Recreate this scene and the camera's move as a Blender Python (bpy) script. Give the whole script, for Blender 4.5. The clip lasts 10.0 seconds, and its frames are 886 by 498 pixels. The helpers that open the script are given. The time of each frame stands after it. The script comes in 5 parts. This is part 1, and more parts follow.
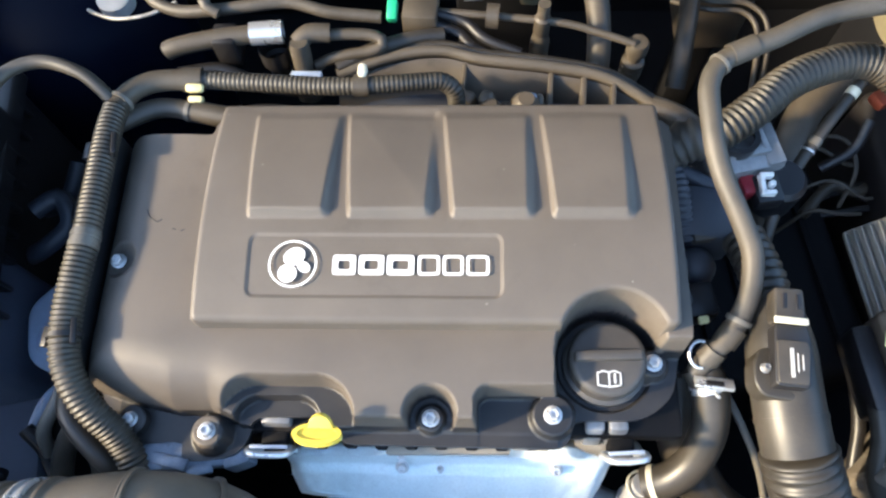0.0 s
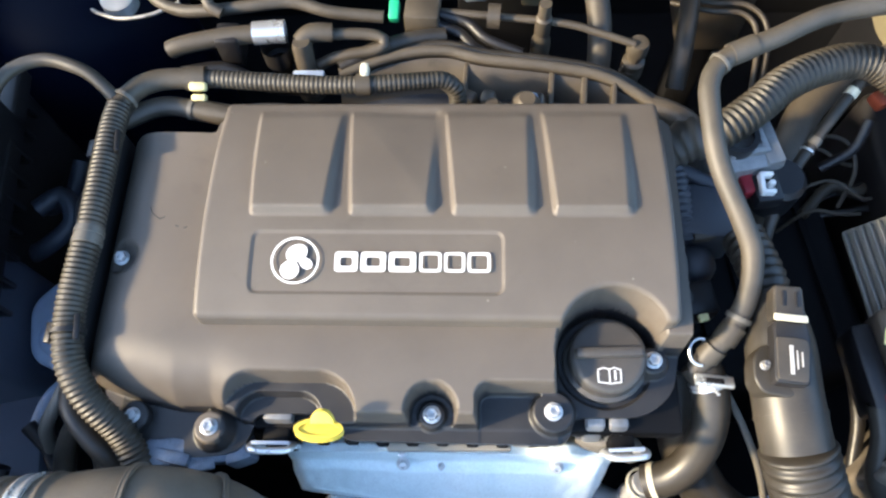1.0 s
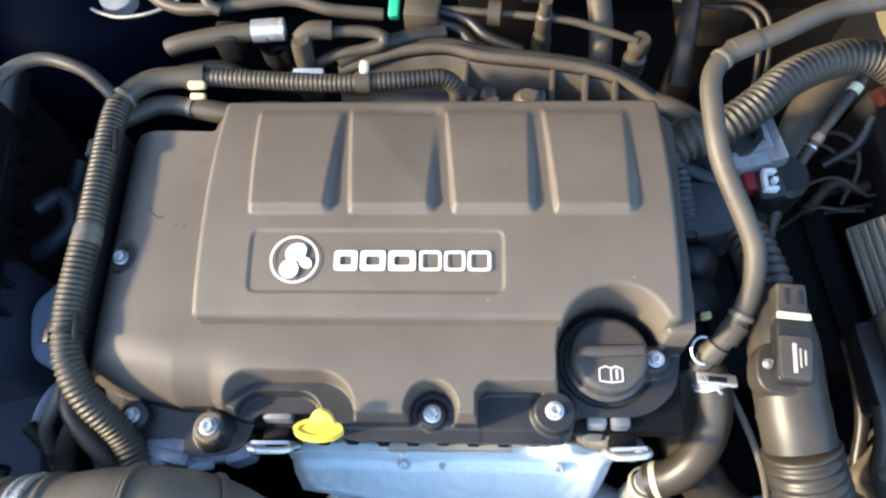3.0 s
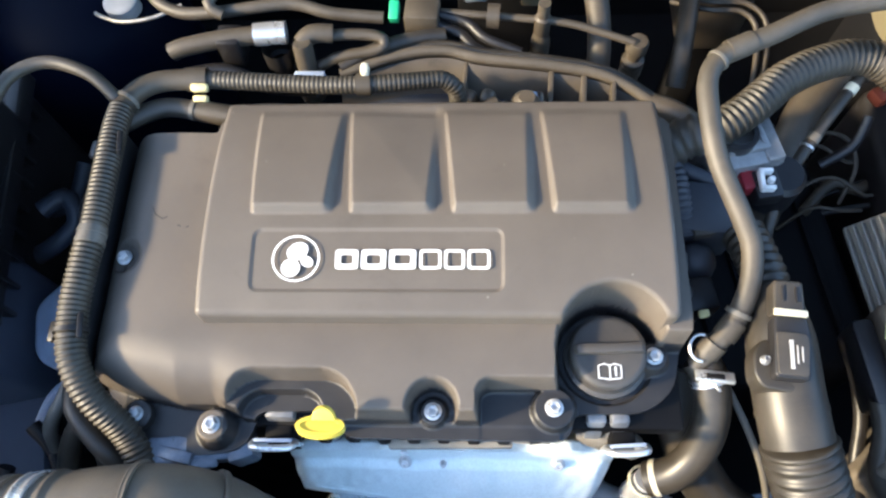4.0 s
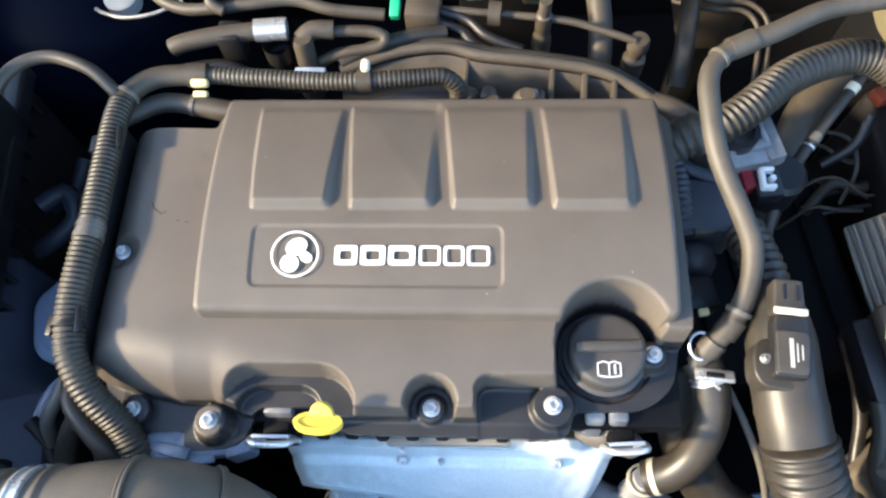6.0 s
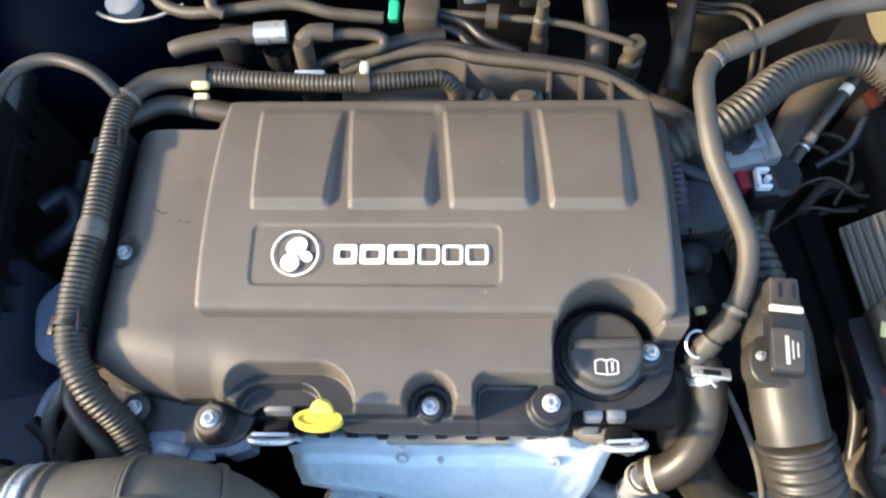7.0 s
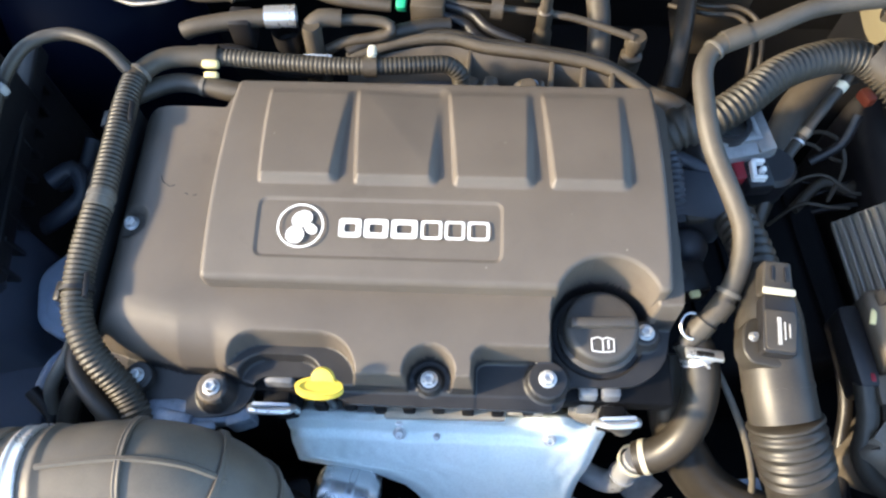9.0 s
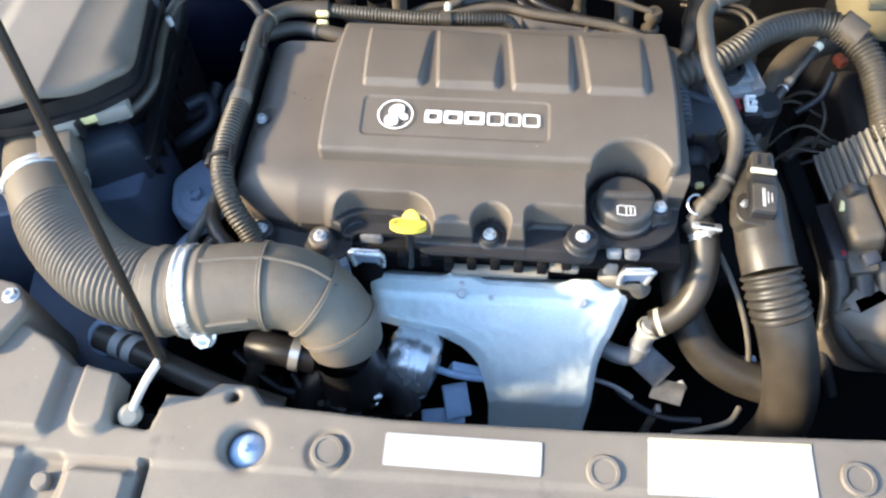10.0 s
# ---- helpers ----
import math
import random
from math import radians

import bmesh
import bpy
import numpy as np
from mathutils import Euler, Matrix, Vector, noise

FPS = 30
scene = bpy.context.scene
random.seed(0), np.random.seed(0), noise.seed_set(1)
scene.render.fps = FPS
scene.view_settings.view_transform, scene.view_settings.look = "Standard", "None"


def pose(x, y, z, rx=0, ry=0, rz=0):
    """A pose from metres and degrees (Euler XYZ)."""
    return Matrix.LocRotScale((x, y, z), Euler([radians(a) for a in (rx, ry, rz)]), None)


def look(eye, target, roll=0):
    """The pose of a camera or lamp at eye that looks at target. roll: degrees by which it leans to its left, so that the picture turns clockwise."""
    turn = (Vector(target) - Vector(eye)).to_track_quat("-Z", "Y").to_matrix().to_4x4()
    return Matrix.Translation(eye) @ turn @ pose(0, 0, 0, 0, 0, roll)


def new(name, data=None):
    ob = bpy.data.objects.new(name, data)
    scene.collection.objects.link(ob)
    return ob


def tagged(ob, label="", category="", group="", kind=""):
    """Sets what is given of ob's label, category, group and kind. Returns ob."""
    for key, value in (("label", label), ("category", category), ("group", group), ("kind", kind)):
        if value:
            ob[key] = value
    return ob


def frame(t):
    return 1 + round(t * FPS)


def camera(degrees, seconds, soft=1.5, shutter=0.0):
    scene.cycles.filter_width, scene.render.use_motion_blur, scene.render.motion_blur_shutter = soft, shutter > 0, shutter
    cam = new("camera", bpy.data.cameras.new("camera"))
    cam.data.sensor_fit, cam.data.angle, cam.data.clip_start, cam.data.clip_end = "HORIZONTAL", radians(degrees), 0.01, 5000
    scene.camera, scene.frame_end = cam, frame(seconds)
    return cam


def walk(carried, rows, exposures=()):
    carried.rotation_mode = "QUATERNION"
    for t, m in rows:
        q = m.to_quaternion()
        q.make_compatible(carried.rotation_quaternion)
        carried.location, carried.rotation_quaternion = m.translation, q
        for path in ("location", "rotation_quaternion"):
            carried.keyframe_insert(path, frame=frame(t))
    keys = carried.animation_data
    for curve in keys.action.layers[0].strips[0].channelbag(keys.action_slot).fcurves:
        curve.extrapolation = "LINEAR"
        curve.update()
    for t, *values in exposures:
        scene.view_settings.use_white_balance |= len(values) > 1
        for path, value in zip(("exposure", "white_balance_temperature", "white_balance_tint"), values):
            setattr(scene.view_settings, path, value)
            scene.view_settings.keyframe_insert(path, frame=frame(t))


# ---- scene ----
cam = camera(62.5, 10.0, soft=2.4)
PATH = [
    (0, (0.028, 0.012, 1.512), (-0.049, 0.788, -0.33), -5.0),
    (0.5, (0.029, 0.007, 1.513), (-0.052, 0.792, -0.325), -4.9),
    (1, (0.027, 0.006, 1.513), (-0.05, 0.792, -0.325), -4.8),
    (1.5, (0.028, 0.007, 1.512), (-0.051, 0.792, -0.326), -4.9),
    (2, (0.029, 0.008, 1.512), (-0.055, 0.787, -0.329), -5.6),
    (2.5, (0.029, 0.009, 1.509), (-0.056, 0.787, -0.332), -5.5),
    (4, (0.031, 0.0, 1.513), (-0.06, 0.797, -0.319), -6.0),
    (4.5, (0.03, -0.003, 1.513), (-0.059, 0.8, -0.317), -5.3),
    (5, (0.03, -0.002, 1.511), (-0.061, 0.797, -0.32), -5.6),
    (5.5, (0.031, -0.001, 1.509), (-0.062, 0.795, -0.323), -5.8),
    (7, (0.032, -0.01, 1.513), (-0.057, 0.806, -0.311), -5.5),
    (7.5, (0.031, -0.011, 1.512), (-0.057, 0.806, -0.311), -5.6),
    (8, (0.031, -0.012, 1.512), (-0.057, 0.807, -0.31), -5.6),
    (8.5, (0.031, -0.019, 1.511), (-0.055, 0.813, -0.306), -5.0),
    (9, (0.026, -0.041, 1.512), (-0.045, 0.808, -0.297), -2.7),
    (9.2, (0.021, -0.063, 1.515), (-0.033, 0.825, -0.276), -0.5),
    (9.4, (0.006, -0.096, 1.537), (-0.068, 0.842, -0.227), -0.2),
    (9.5, (-0.002, -0.121, 1.548), (-0.085, 0.849, -0.199), 0.0),
    (9.6, (-0.005, -0.154, 1.553), (-0.091, 0.855, -0.172), 0.2),
    (9.7, (-0.007, -0.191, 1.561), (-0.101, 0.852, -0.144), 0.3),
    (9.9, (-0.011, -0.272, 1.562), (-0.121, 0.827, -0.106), 0.0),
    (10, (0.001, -0.292, 1.567), (-0.133, 0.759, -0.129), -2.9),
]
EXPOSURES = [(0.0, 2.24, 6050, 7), (9.3, 2.24, 6050, 7), (10.0, 2.42, 6050, 7)]
walk(cam, [(t, look(eye, target, roll)) for t, eye, target, roll in PATH], EXPOSURES)

# ---- light ----
SUN_TO = Vector((-0.86, -0.23, 0.43)).normalized()
sky_world = bpy.data.worlds.new("sky")
scene.world = sky_world
sky_world.use_nodes = True
_n = sky_world.node_tree.nodes
_sky = _n.new("ShaderNodeTexSky")
_sky.sky_type, _sky.sun_disc = "NISHITA", False
_sky.sun_elevation = math.asin(SUN_TO.z)
_sky.sun_rotation = math.atan2(SUN_TO.x, SUN_TO.y)
sky_world.node_tree.links.new(_sky.outputs[0], _n["Background"].inputs[0])
_n["Background"].inputs[1].default_value = 0.15
sun = new("sun", bpy.data.lights.new("sun", "SUN"))
sun.data.energy, sun.data.angle, sun.data.color = 2.40, radians(4.0), (1.0, 0.77, 0.48)
sun.matrix_world = look(SUN_TO * 10, (0, 0, 0))


# ---- materials ----
def material(name, colour, rough=0.5, metal=0.0, second=None, scale=60.0, mix=0.5, bump=0.05, fine=900.0, spec=0.5, dust=0.0, stains=0.0, specks=0.0):
    m = bpy.data.materials.new(name)
    m.use_nodes = True
    nt = m.node_tree
    bsdf = nt.nodes["Principled BSDF"]
    co = nt.nodes.new("ShaderNodeTexCoord").outputs["Object"]

    def noise_tex(s, detail=6.0, r=0.6):
        n = nt.nodes.new("ShaderNodeTexNoise")
        n.inputs["Scale"].default_value, n.inputs["Detail"].default_value, n.inputs["Roughness"].default_value = s, detail, r
        nt.links.new(co, n.inputs["Vector"])
        return n.outputs["Fac"]

    def ramp(fac, lo, hi):
        n = nt.nodes.new("ShaderNodeMapRange")
        n.inputs["From Min"].default_value, n.inputs["From Max"].default_value = lo, hi
        nt.links.new(fac, n.inputs["Value"])
        return n.outputs["Result"]

    def blend(fac, a, b):
        n = nt.nodes.new("ShaderNodeMix")
        n.data_type = "RGBA"
        for sock, v in ((n.inputs["Factor"], fac), (n.inputs["A"], a), (n.inputs["B"], b)):
            if isinstance(v, (float, int)):
                sock.default_value = v
            elif isinstance(v, tuple):
                sock.default_value = (*v, 1.0)
            else:
                nt.links.new(v, sock)
        return n.outputs["Result"]

    def times(a, k):
        n = nt.nodes.new("ShaderNodeMath")
        n.operation = "MULTIPLY"
        nt.links.new(a, n.inputs[0])
        n.inputs[1].default_value = k
        return n.outputs[0]

    second = second or tuple(min(1.0, c * 1.35 + 0.004) for c in colour)
    large, small = noise_tex(scale), noise_tex(fine, 3.0)
    col = blend(times(ramp(large, 0.38, 0.66), mix), colour, second)
    col = blend(times(ramp(small, 0.35, 0.7), mix * 0.5), col, tuple(c * 0.72 for c in colour))
    if dust:
        film = ramp(noise_tex(scale * 0.35, 8.0, 0.65), 0.40, 0.68)
        col = blend(times(film, dust), col, (0.30, 0.25, 0.19))
    if stains:
        spot = ramp(noise_tex(scale * 1.7, 9.0, 0.7), 0.60, 0.68)
        col = blend(times(spot, stains), col, tuple(c * 0.35 for c in colour))
    if specks:
        v = nt.nodes.new("ShaderNodeTexVoronoi")
        v.inputs["Scale"].default_value = 75.0
        nt.links.new(co, v.inputs["Vector"])
        rgb = nt.nodes.new("ShaderNodeSeparateColor")
        nt.links.new(v.outputs["Color"], rgb.inputs[0])
        pick = ramp(rgb.outputs[0], 0.80, 0.82)
        dot = ramp(v.outputs["Distance"], 0.075, 0.035)
        both = nt.nodes.new("ShaderNodeMath")
        both.operation = "MULTIPLY"
        nt.links.new(pick, both.inputs[0])
        nt.links.new(dot, both.inputs[1])
        col = blend(times(both.outputs[0], specks), col, (0.42, 0.38, 0.32))
    nt.links.new(col, bsdf.inputs["Base Color"])
    r = nt.nodes.new("ShaderNodeMapRange")
    r.inputs["To Min"].default_value, r.inputs["To Max"].default_value = max(0.03, rough - 0.10), min(1.0, rough + 0.12)
    nt.links.new(large, r.inputs["Value"])
    nt.links.new(r.outputs["Result"], bsdf.inputs["Roughness"])
    bsdf.inputs["Metallic"].default_value = metal
    bsdf.inputs["Specular IOR Level"].default_value = spec
    if bump:
        b = nt.nodes.new("ShaderNodeBump")
        b.inputs["Strength"].default_value, b.inputs["Distance"].default_value = bump, 0.0006
        nt.links.new(small, b.inputs["Height"])
        nt.links.new(b.outputs["Normal"], bsdf.inputs["Normal"])
    return m


COVER = material("cover_plastic", (0.098, 0.083, 0.069), 0.50, second=(0.126, 0.106, 0.088), scale=14, mix=0.6, bump=0.30, fine=1600, dust=0.13, stains=0.14, specks=0.45)
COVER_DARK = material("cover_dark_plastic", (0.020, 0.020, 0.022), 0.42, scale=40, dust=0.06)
RUBBER = material("hose_rubber", (0.030, 0.027, 0.023), 0.42, second=(0.058, 0.050, 0.040), scale=28, mix=0.7, dust=0.16)
RUBBER_WARM = material("dusty_hose_rubber", (0.052, 0.045, 0.036), 0.54, second=(0.094, 0.079, 0.060), scale=24, mix=0.7, dust=0.16)
HOSE_SKIN = material("dusty_air_hose_rubber", (0.094, 0.080, 0.062), 0.52, second=(0.155, 0.130, 0.098), scale=18, mix=0.7, dust=0.25, specks=0.3)
PIPE = material("dusty_pipe_plastic", (0.022, 0.0195, 0.016), 0.40, second=(0.050, 0.043, 0.033), scale=22, mix=0.8, dust=0.12)
CONDUIT = material("conduit_plastic", (0.032, 0.029, 0.023), 0.48, second=(0.074, 0.063, 0.047), scale=30, mix=0.6, dust=0.10)
BLACK = material("black_plastic", (0.010, 0.010, 0.012), 0.42, scale=40, dust=0.05)
# near-black base stands in for the shade deep between the parts
DEEP = material("deep_shade_black", (0.006, 0.006, 0.007), 0.70, scale=12, spec=0.15)
NAVY = material("navy_body_paint", (0.002, 0.0035, 0.011), 0.48, second=(0.0035, 0.0055, 0.017), scale=5, mix=0.5, bump=0.0, spec=0.06)
BLUEGREY = material("dusty_blue_black_plastic", (0.030, 0.036, 0.050), 0.45, scale=20, dust=0.08)
# blue raised to carry the sky light on the airbox front
HOUSING = material("sky_tinted_housing", (0.085, 0.105, 0.150), 0.5, scale=20, dust=0.05)
LID = material("dusty_airbox_plastic", (0.130, 0.112, 0.090), 0.55, second=(0.180, 0.156, 0.126), scale=7, mix=0.7, bump=0.2, dust=0.25)
SUPPORT = material("dusty_panel_plastic", (0.128, 0.114, 0.096), 0.60, second=(0.178, 0.159, 0.134), scale=9, mix=0.8, bump=0.3, dust=0.40, stains=0.30, specks=0.5)
ALU = material("rolled_aluminium", (0.82, 0.93, 0.92), 0.42, 0.08, second=(0.90, 0.97, 0.97), scale=9, mix=0.8, bump=0.10, fine=500, stains=0.10)
STEEL = material("zinc_steel", (0.60, 0.61, 0.62), 0.30, 0.4, second=(0.72, 0.71, 0.69), scale=50, mix=0.7)
CAST = material("cast_aluminium", (0.26, 0.26, 0.26), 0.44, 0.5, second=(0.50, 0.50, 0.50), scale=60, bump=0.3, stains=0.3)
BAND = material("bright_clamp_band", (0.80, 0.80, 0.78), 0.28, 0.7, scale=40)
CAP = material("dusty_cap_plastic", (0.042, 0.041, 0.042), 0.45, second=(0.075, 0.068, 0.060), scale=30, mix=0.7, bump=0.15, dust=0.12)
MANIFOLD = material("dusty_manifold_plastic", (0.046, 0.040, 0.033), 0.38, second=(0.095, 0.080, 0.062), scale=26, mix=0.7, dust=0.2, stains=0.3)
BRACKET = material("worn_blue_grey_steel", (0.15, 0.18, 0.24), 0.40, 0.35, second=(0.30, 0.34, 0.40), scale=90, mix=0.8, bump=0.4, stains=0.5)
YELLOW = material("yellow_plastic", (0.74, 0.56, 0.075), 0.40, second=(0.84, 0.66, 0.10), scale=40, mix=0.5)
PALE_YELLOW = material("pale_yellow_tape", (0.72, 0.62, 0.30), 0.55, scale=60)
GREEN = material("green_plastic", (0.03, 0.42, 0.20), 0.40, scale=60)
ORANGE = material("orange_plastic", (0.24, 0.045, 0.018), 0.45, scale=60)
RED = material("red_plastic", (0.22, 0.015, 0.025), 0.40, scale=60)
WHITE = material("white_print", (0.86, 0.86, 0.84), 0.55, scale=80, mix=0.3, bump=0.0)
PAPER = material("white_label", (0.40, 0.395, 0.385), 0.50, second=(0.34, 0.335, 0.32), scale=30, mix=0.6, bump=0.05)
GREYPRINT = material("grey_print", (0.45, 0.44, 0.42), 0.6, scale=80)
FINS = material("dusty_alloy_housing", (0.26, 0.245, 0.215), 0.50, 0.2, second=(0.34, 0.32, 0.28), scale=20, mix=0.7, stains=0.15)
TAPE = material("grey_tape", (0.13, 0.118, 0.098), 0.45, scale=70)
MOUNT = material("blue_grey_casting", (0.36, 0.43, 0.55), 0.45, 0.0, scale=40, bump=0.3)
HEADLAMP = material("pale_blue_plastic", (0.34, 0.45, 0.60), 0.35, scale=60)
AMBER = material("aged_cream_tank", (0.15, 0.130, 0.078), 0.5, second=(0.21, 0.185, 0.115), scale=8)
ROD = material("painted_steel_rod", (0.016, 0.011, 0.008), 0.45, scale=50, spec=0.25)
CAN = material("plated_can", (0.74, 0.76, 0.78), 0.24, 0.8, scale=30, mix=0.5, bump=0.03)
IVORY = material("aged_ivory_plastic", (0.26, 0.235, 0.19), 0.45, scale=50)
CREAM = material("cream_plastic", (0.62, 0.58, 0.44), 0.45, scale=50)
BROWN = material("brown_plastic_pipe", (0.050, 0.041, 0.030), 0.50, second=(0.092, 0.075, 0.054), scale=30, mix=0.7, dust=0.1)


# ---- builders ----
def thing(name, label, category, group="", kind="", at=(0, 0, 0)):
    return tagged(new(name), label, category, group, kind) if at == (0, 0, 0) else tagged(_placed(new(name), at), label, category, group, kind)


def _placed(ob, at):
    ob.location = at
    return ob


def part(name, bm, mat, parent=None, label="", smooth=True, angle=38.0):
    me = bpy.data.meshes.new(name)
    bm.to_mesh(me)
    bm.free()
    me.materials.append(mat)
    if smooth:
        for p in me.polygons:
            p.use_smooth = True
        me.set_sharp_from_angle(angle=radians(angle))
    ob = new(name, me)
    if parent is not None:
        ob.parent = parent
        ob.matrix_parent_inverse = Matrix.Translation(parent.matrix_basis.translation).inverted() if parent.type == "EMPTY" else Matrix()
    if label:
        tagged(ob, label)
    return ob


def blank():
    return bmesh.new()


def add_box(bm, c, s, turn=(0, 0, 0), bevel=0.0, segs=2, taper=1.0):
    made = bmesh.ops.create_cube(bm, size=1.0)["verts"]
    for v in made:
        k = taper if v.co.z > 0 else 1.0
        v.co = Vector((v.co.x * s[0] * k, v.co.y * s[1] * k, v.co.z * s[2]))
    if bevel:
        edges = list({e for v in made for e in v.link_edges})
        made = list({v for f in bmesh.ops.bevel(bm, geom=edges, offset=bevel, segments=segs, profile=0.5, affect="EDGES")["faces"] for v in f.verts} | {v for v in made if v.is_valid})
    bmesh.ops.transform(bm, matrix=pose(*c, *turn), verts=made)
    return bm


def add_spin(bm, profile, m, seg=24):
    """A turned body: profile of (radius, height) about the z axis of m."""
    rings = []
    for r, z in profile:
        if r <= 1e-6:
            rings.append([bm.verts.new(m @ Vector((0, 0, z)))])
        else:
            rings.append([bm.verts.new(m @ Vector((r * math.cos(2 * math.pi * k / seg), r * math.sin(2 * math.pi * k / seg), z))) for k in range(seg)])
    for a, b in zip(rings, rings[1:]):
        for k in range(seg):
            j = (k + 1) % seg
            if len(a) == 1 and len(b) == 1:
                continue
            if len(a) == 1:
                bm.faces.new((a[0], b[j], b[k]))
            elif len(b) == 1:
                bm.faces.new((a[k], a[j], b[0]))
            else:
                bm.faces.new((a[k], a[j], b[j], b[k]))
    bmesh.ops.recalc_face_normals(bm, faces=bm.faces[:])
    return bm


def aim(p, q):
    """A frame at p whose z axis points at q."""
    d = Vector(q) - Vector(p)
    return Matrix.Translation(p) @ d.to_track_quat("Z", "Y").to_matrix().to_4x4()


def spline(points, step):
    """Catmull-Rom through the points, resampled at even steps."""
    p = [Vector(q) for q in points]
    p = [p[0] * 2 - p[1]] + p + [p[-1] * 2 - p[-2]]
    dense = []
    for a, b, c, d in zip(p, p[1:], p[2:], p[3:]):
        for k in range(24):
            t = k / 24
            dense.append(0.5 * (2 * b + (c - a) * t + (2 * a - 5 * b + 4 * c - d) * t * t + (3 * b - a - 3 * c + d) * t ** 3))
    dense.append(p[-2])
    run = [0.0]
    for a, b in zip(dense, dense[1:]):
        run.append(run[-1] + (b - a).length)
    n = max(2, int(run[-1] / step))
    out, j = [], 0
    for k in range(n + 1):
        s = run[-1] * k / n
        while j < len(run) - 2 and run[j + 1] < s:
            j += 1
        f = (s - run[j]) / max(1e-9, run[j + 1] - run[j])
        out.append(dense[j].lerp(dense[j + 1], f))
    return out, run[-1]


def add_tube(bm, points, radius, seg=14, step=0.006, pitch=0.0, depth=0.0, caps=True, flat=1.0, spans=((0.0, 1.0),)):
    """A hose along a spline. radius: a number or a function of 0..1. pitch, depth: ridges, within spans of 0..1."""
    if pitch:
        step = pitch / 6
    line, length = spline(points, step)
    side = None
    rings = []
    for k, p in enumerate(line):
        d = (line[min(k + 1, len(line) - 1)] - line[max(k - 1, 0)]).normalized()
        if side is None:
            side = d.orthogonal().normalized()
        side = (side - d * side.dot(d)).normalized()
        up = d.cross(side)
        u = k / (len(line) - 1)
        r = radius(u) if callable(radius) else radius
        if pitch and any(a <= u <= b for a, b in spans):
            w = math.sin(2 * math.pi * u * length / pitch)
            r += depth * math.copysign(abs(w) ** 0.6, w)
        rings.append([bm.verts.new(p + side * (r * math.cos(2 * math.pi * j / seg)) + up * (r * flat * math.sin(2 * math.pi * j / seg))) for j in range(seg)])
    for a, b in zip(rings, rings[1:]):
        for j in range(seg):
            i = (j + 1) % seg
            bm.faces.new((a[j], a[i], b[i], b[j]))
    if caps:
        bm.faces.new(rings[0][::-1])
        bm.faces.new(rings[-1])
    return bm


def tube_part(name, points, radius, mat, parent, label="", **kw):
    return part(name, add_tube(blank(), points, radius, **kw), mat, parent, label, angle=60)


def band_part(name, points, u, width, radius, mat, parent, label="", seg=22, lip=0.0):
    """A ring round a hose at share u of its spline."""
    line, length = spline(points, 0.002)
    k = min(len(line) - 2, max(1, int(u * (len(line) - 1))))
    d = (line[k + 1] - line[k - 1]).normalized()
    p = line[k] - d * width / 2
    w, r = width, radius
    prof = [(r * 0.9, 0), (r, 0), (r + lip, w * 0.1), (r + lip, w * 0.25), (r, w * 0.35), (r, w * 0.65), (r + lip, w * 0.75), (r + lip, w * 0.9), (r, w), (r * 0.9, w)]
    return part(name, add_spin(blank(), prof, aim(p, p + d), seg), mat, parent, label)


def hexbolt(parent, at, r, mat=None, name="bolt", washer=1.35, up=(0, 0, 1), h=0.006, label=""):
    bm = blank()
    m = aim(at, Vector(at) + Vector(up))
    add_spin(bm, [(0, 0), (r * washer, 0), (r * washer, h * 0.18), (r * 1.0, h * 0.30)], m, 20)
    add_spin(bm, [(r, h * 0.2), (r, h * 0.85), (r * 0.85, h), (r * 0.55, h), (r * 0.5, h * 0.6), (0, h * 0.55)], m, 6)
    return part(name, bm, mat or STEEL, parent, label, angle=25)


def prism(bm, outline, z0, z1, bevel=0.0, m=None):
    """An upright slab over a plan outline."""
    vs = [bm.verts.new((x, y, z0)) for x, y in outline]
    f = bm.faces.new(vs)
    f.normal_update()
    ext = bmesh.ops.extrude_face_region(bm, geom=[f])["geom"]
    top = [v for v in ext if isinstance(v, bmesh.types.BMVert)]
    for v in top:
        v.co.z = z1
    made = vs + top
    if bevel:
        hi = max(z0, z1)
        edges = [e for v in made for e in v.link_edges if all(abs(w.co.z - hi) < 1e-6 for w in e.verts)]
        res = bmesh.ops.bevel(bm, geom=list(set(edges)), offset=bevel, segments=3, profile=0.5, affect="EDGES")
        made = list({v for v in made if v.is_valid} | {v for g in res["faces"] for v in g.verts})
    bmesh.ops.recalc_face_normals(bm, faces=bm.faces[:])
    if m is not None:
        bmesh.ops.transform(bm, matrix=m, verts=[v for v in made if v.is_valid])
    return bm


def round_outline(points, r, n=5):
    """A plan outline with rounded corners."""
    out = []
    pts = [Vector((*p, 0)) for p in points]
    for a, b, c in zip(pts[-1:] + pts[:-1], pts, pts[1:] + pts[:1]):
        k = min(r, (a - b).length * 0.45, (c - b).length * 0.45)
        p, q = b + (a - b).normalized() * k, b + (c - b).normalized() * k
        for j in range(n + 1):
            t = j / n
            v = p * (1 - t) ** 2 + b * 2 * t * (1 - t) + q * t * t
            out.append((v.x, v.y))
    return out


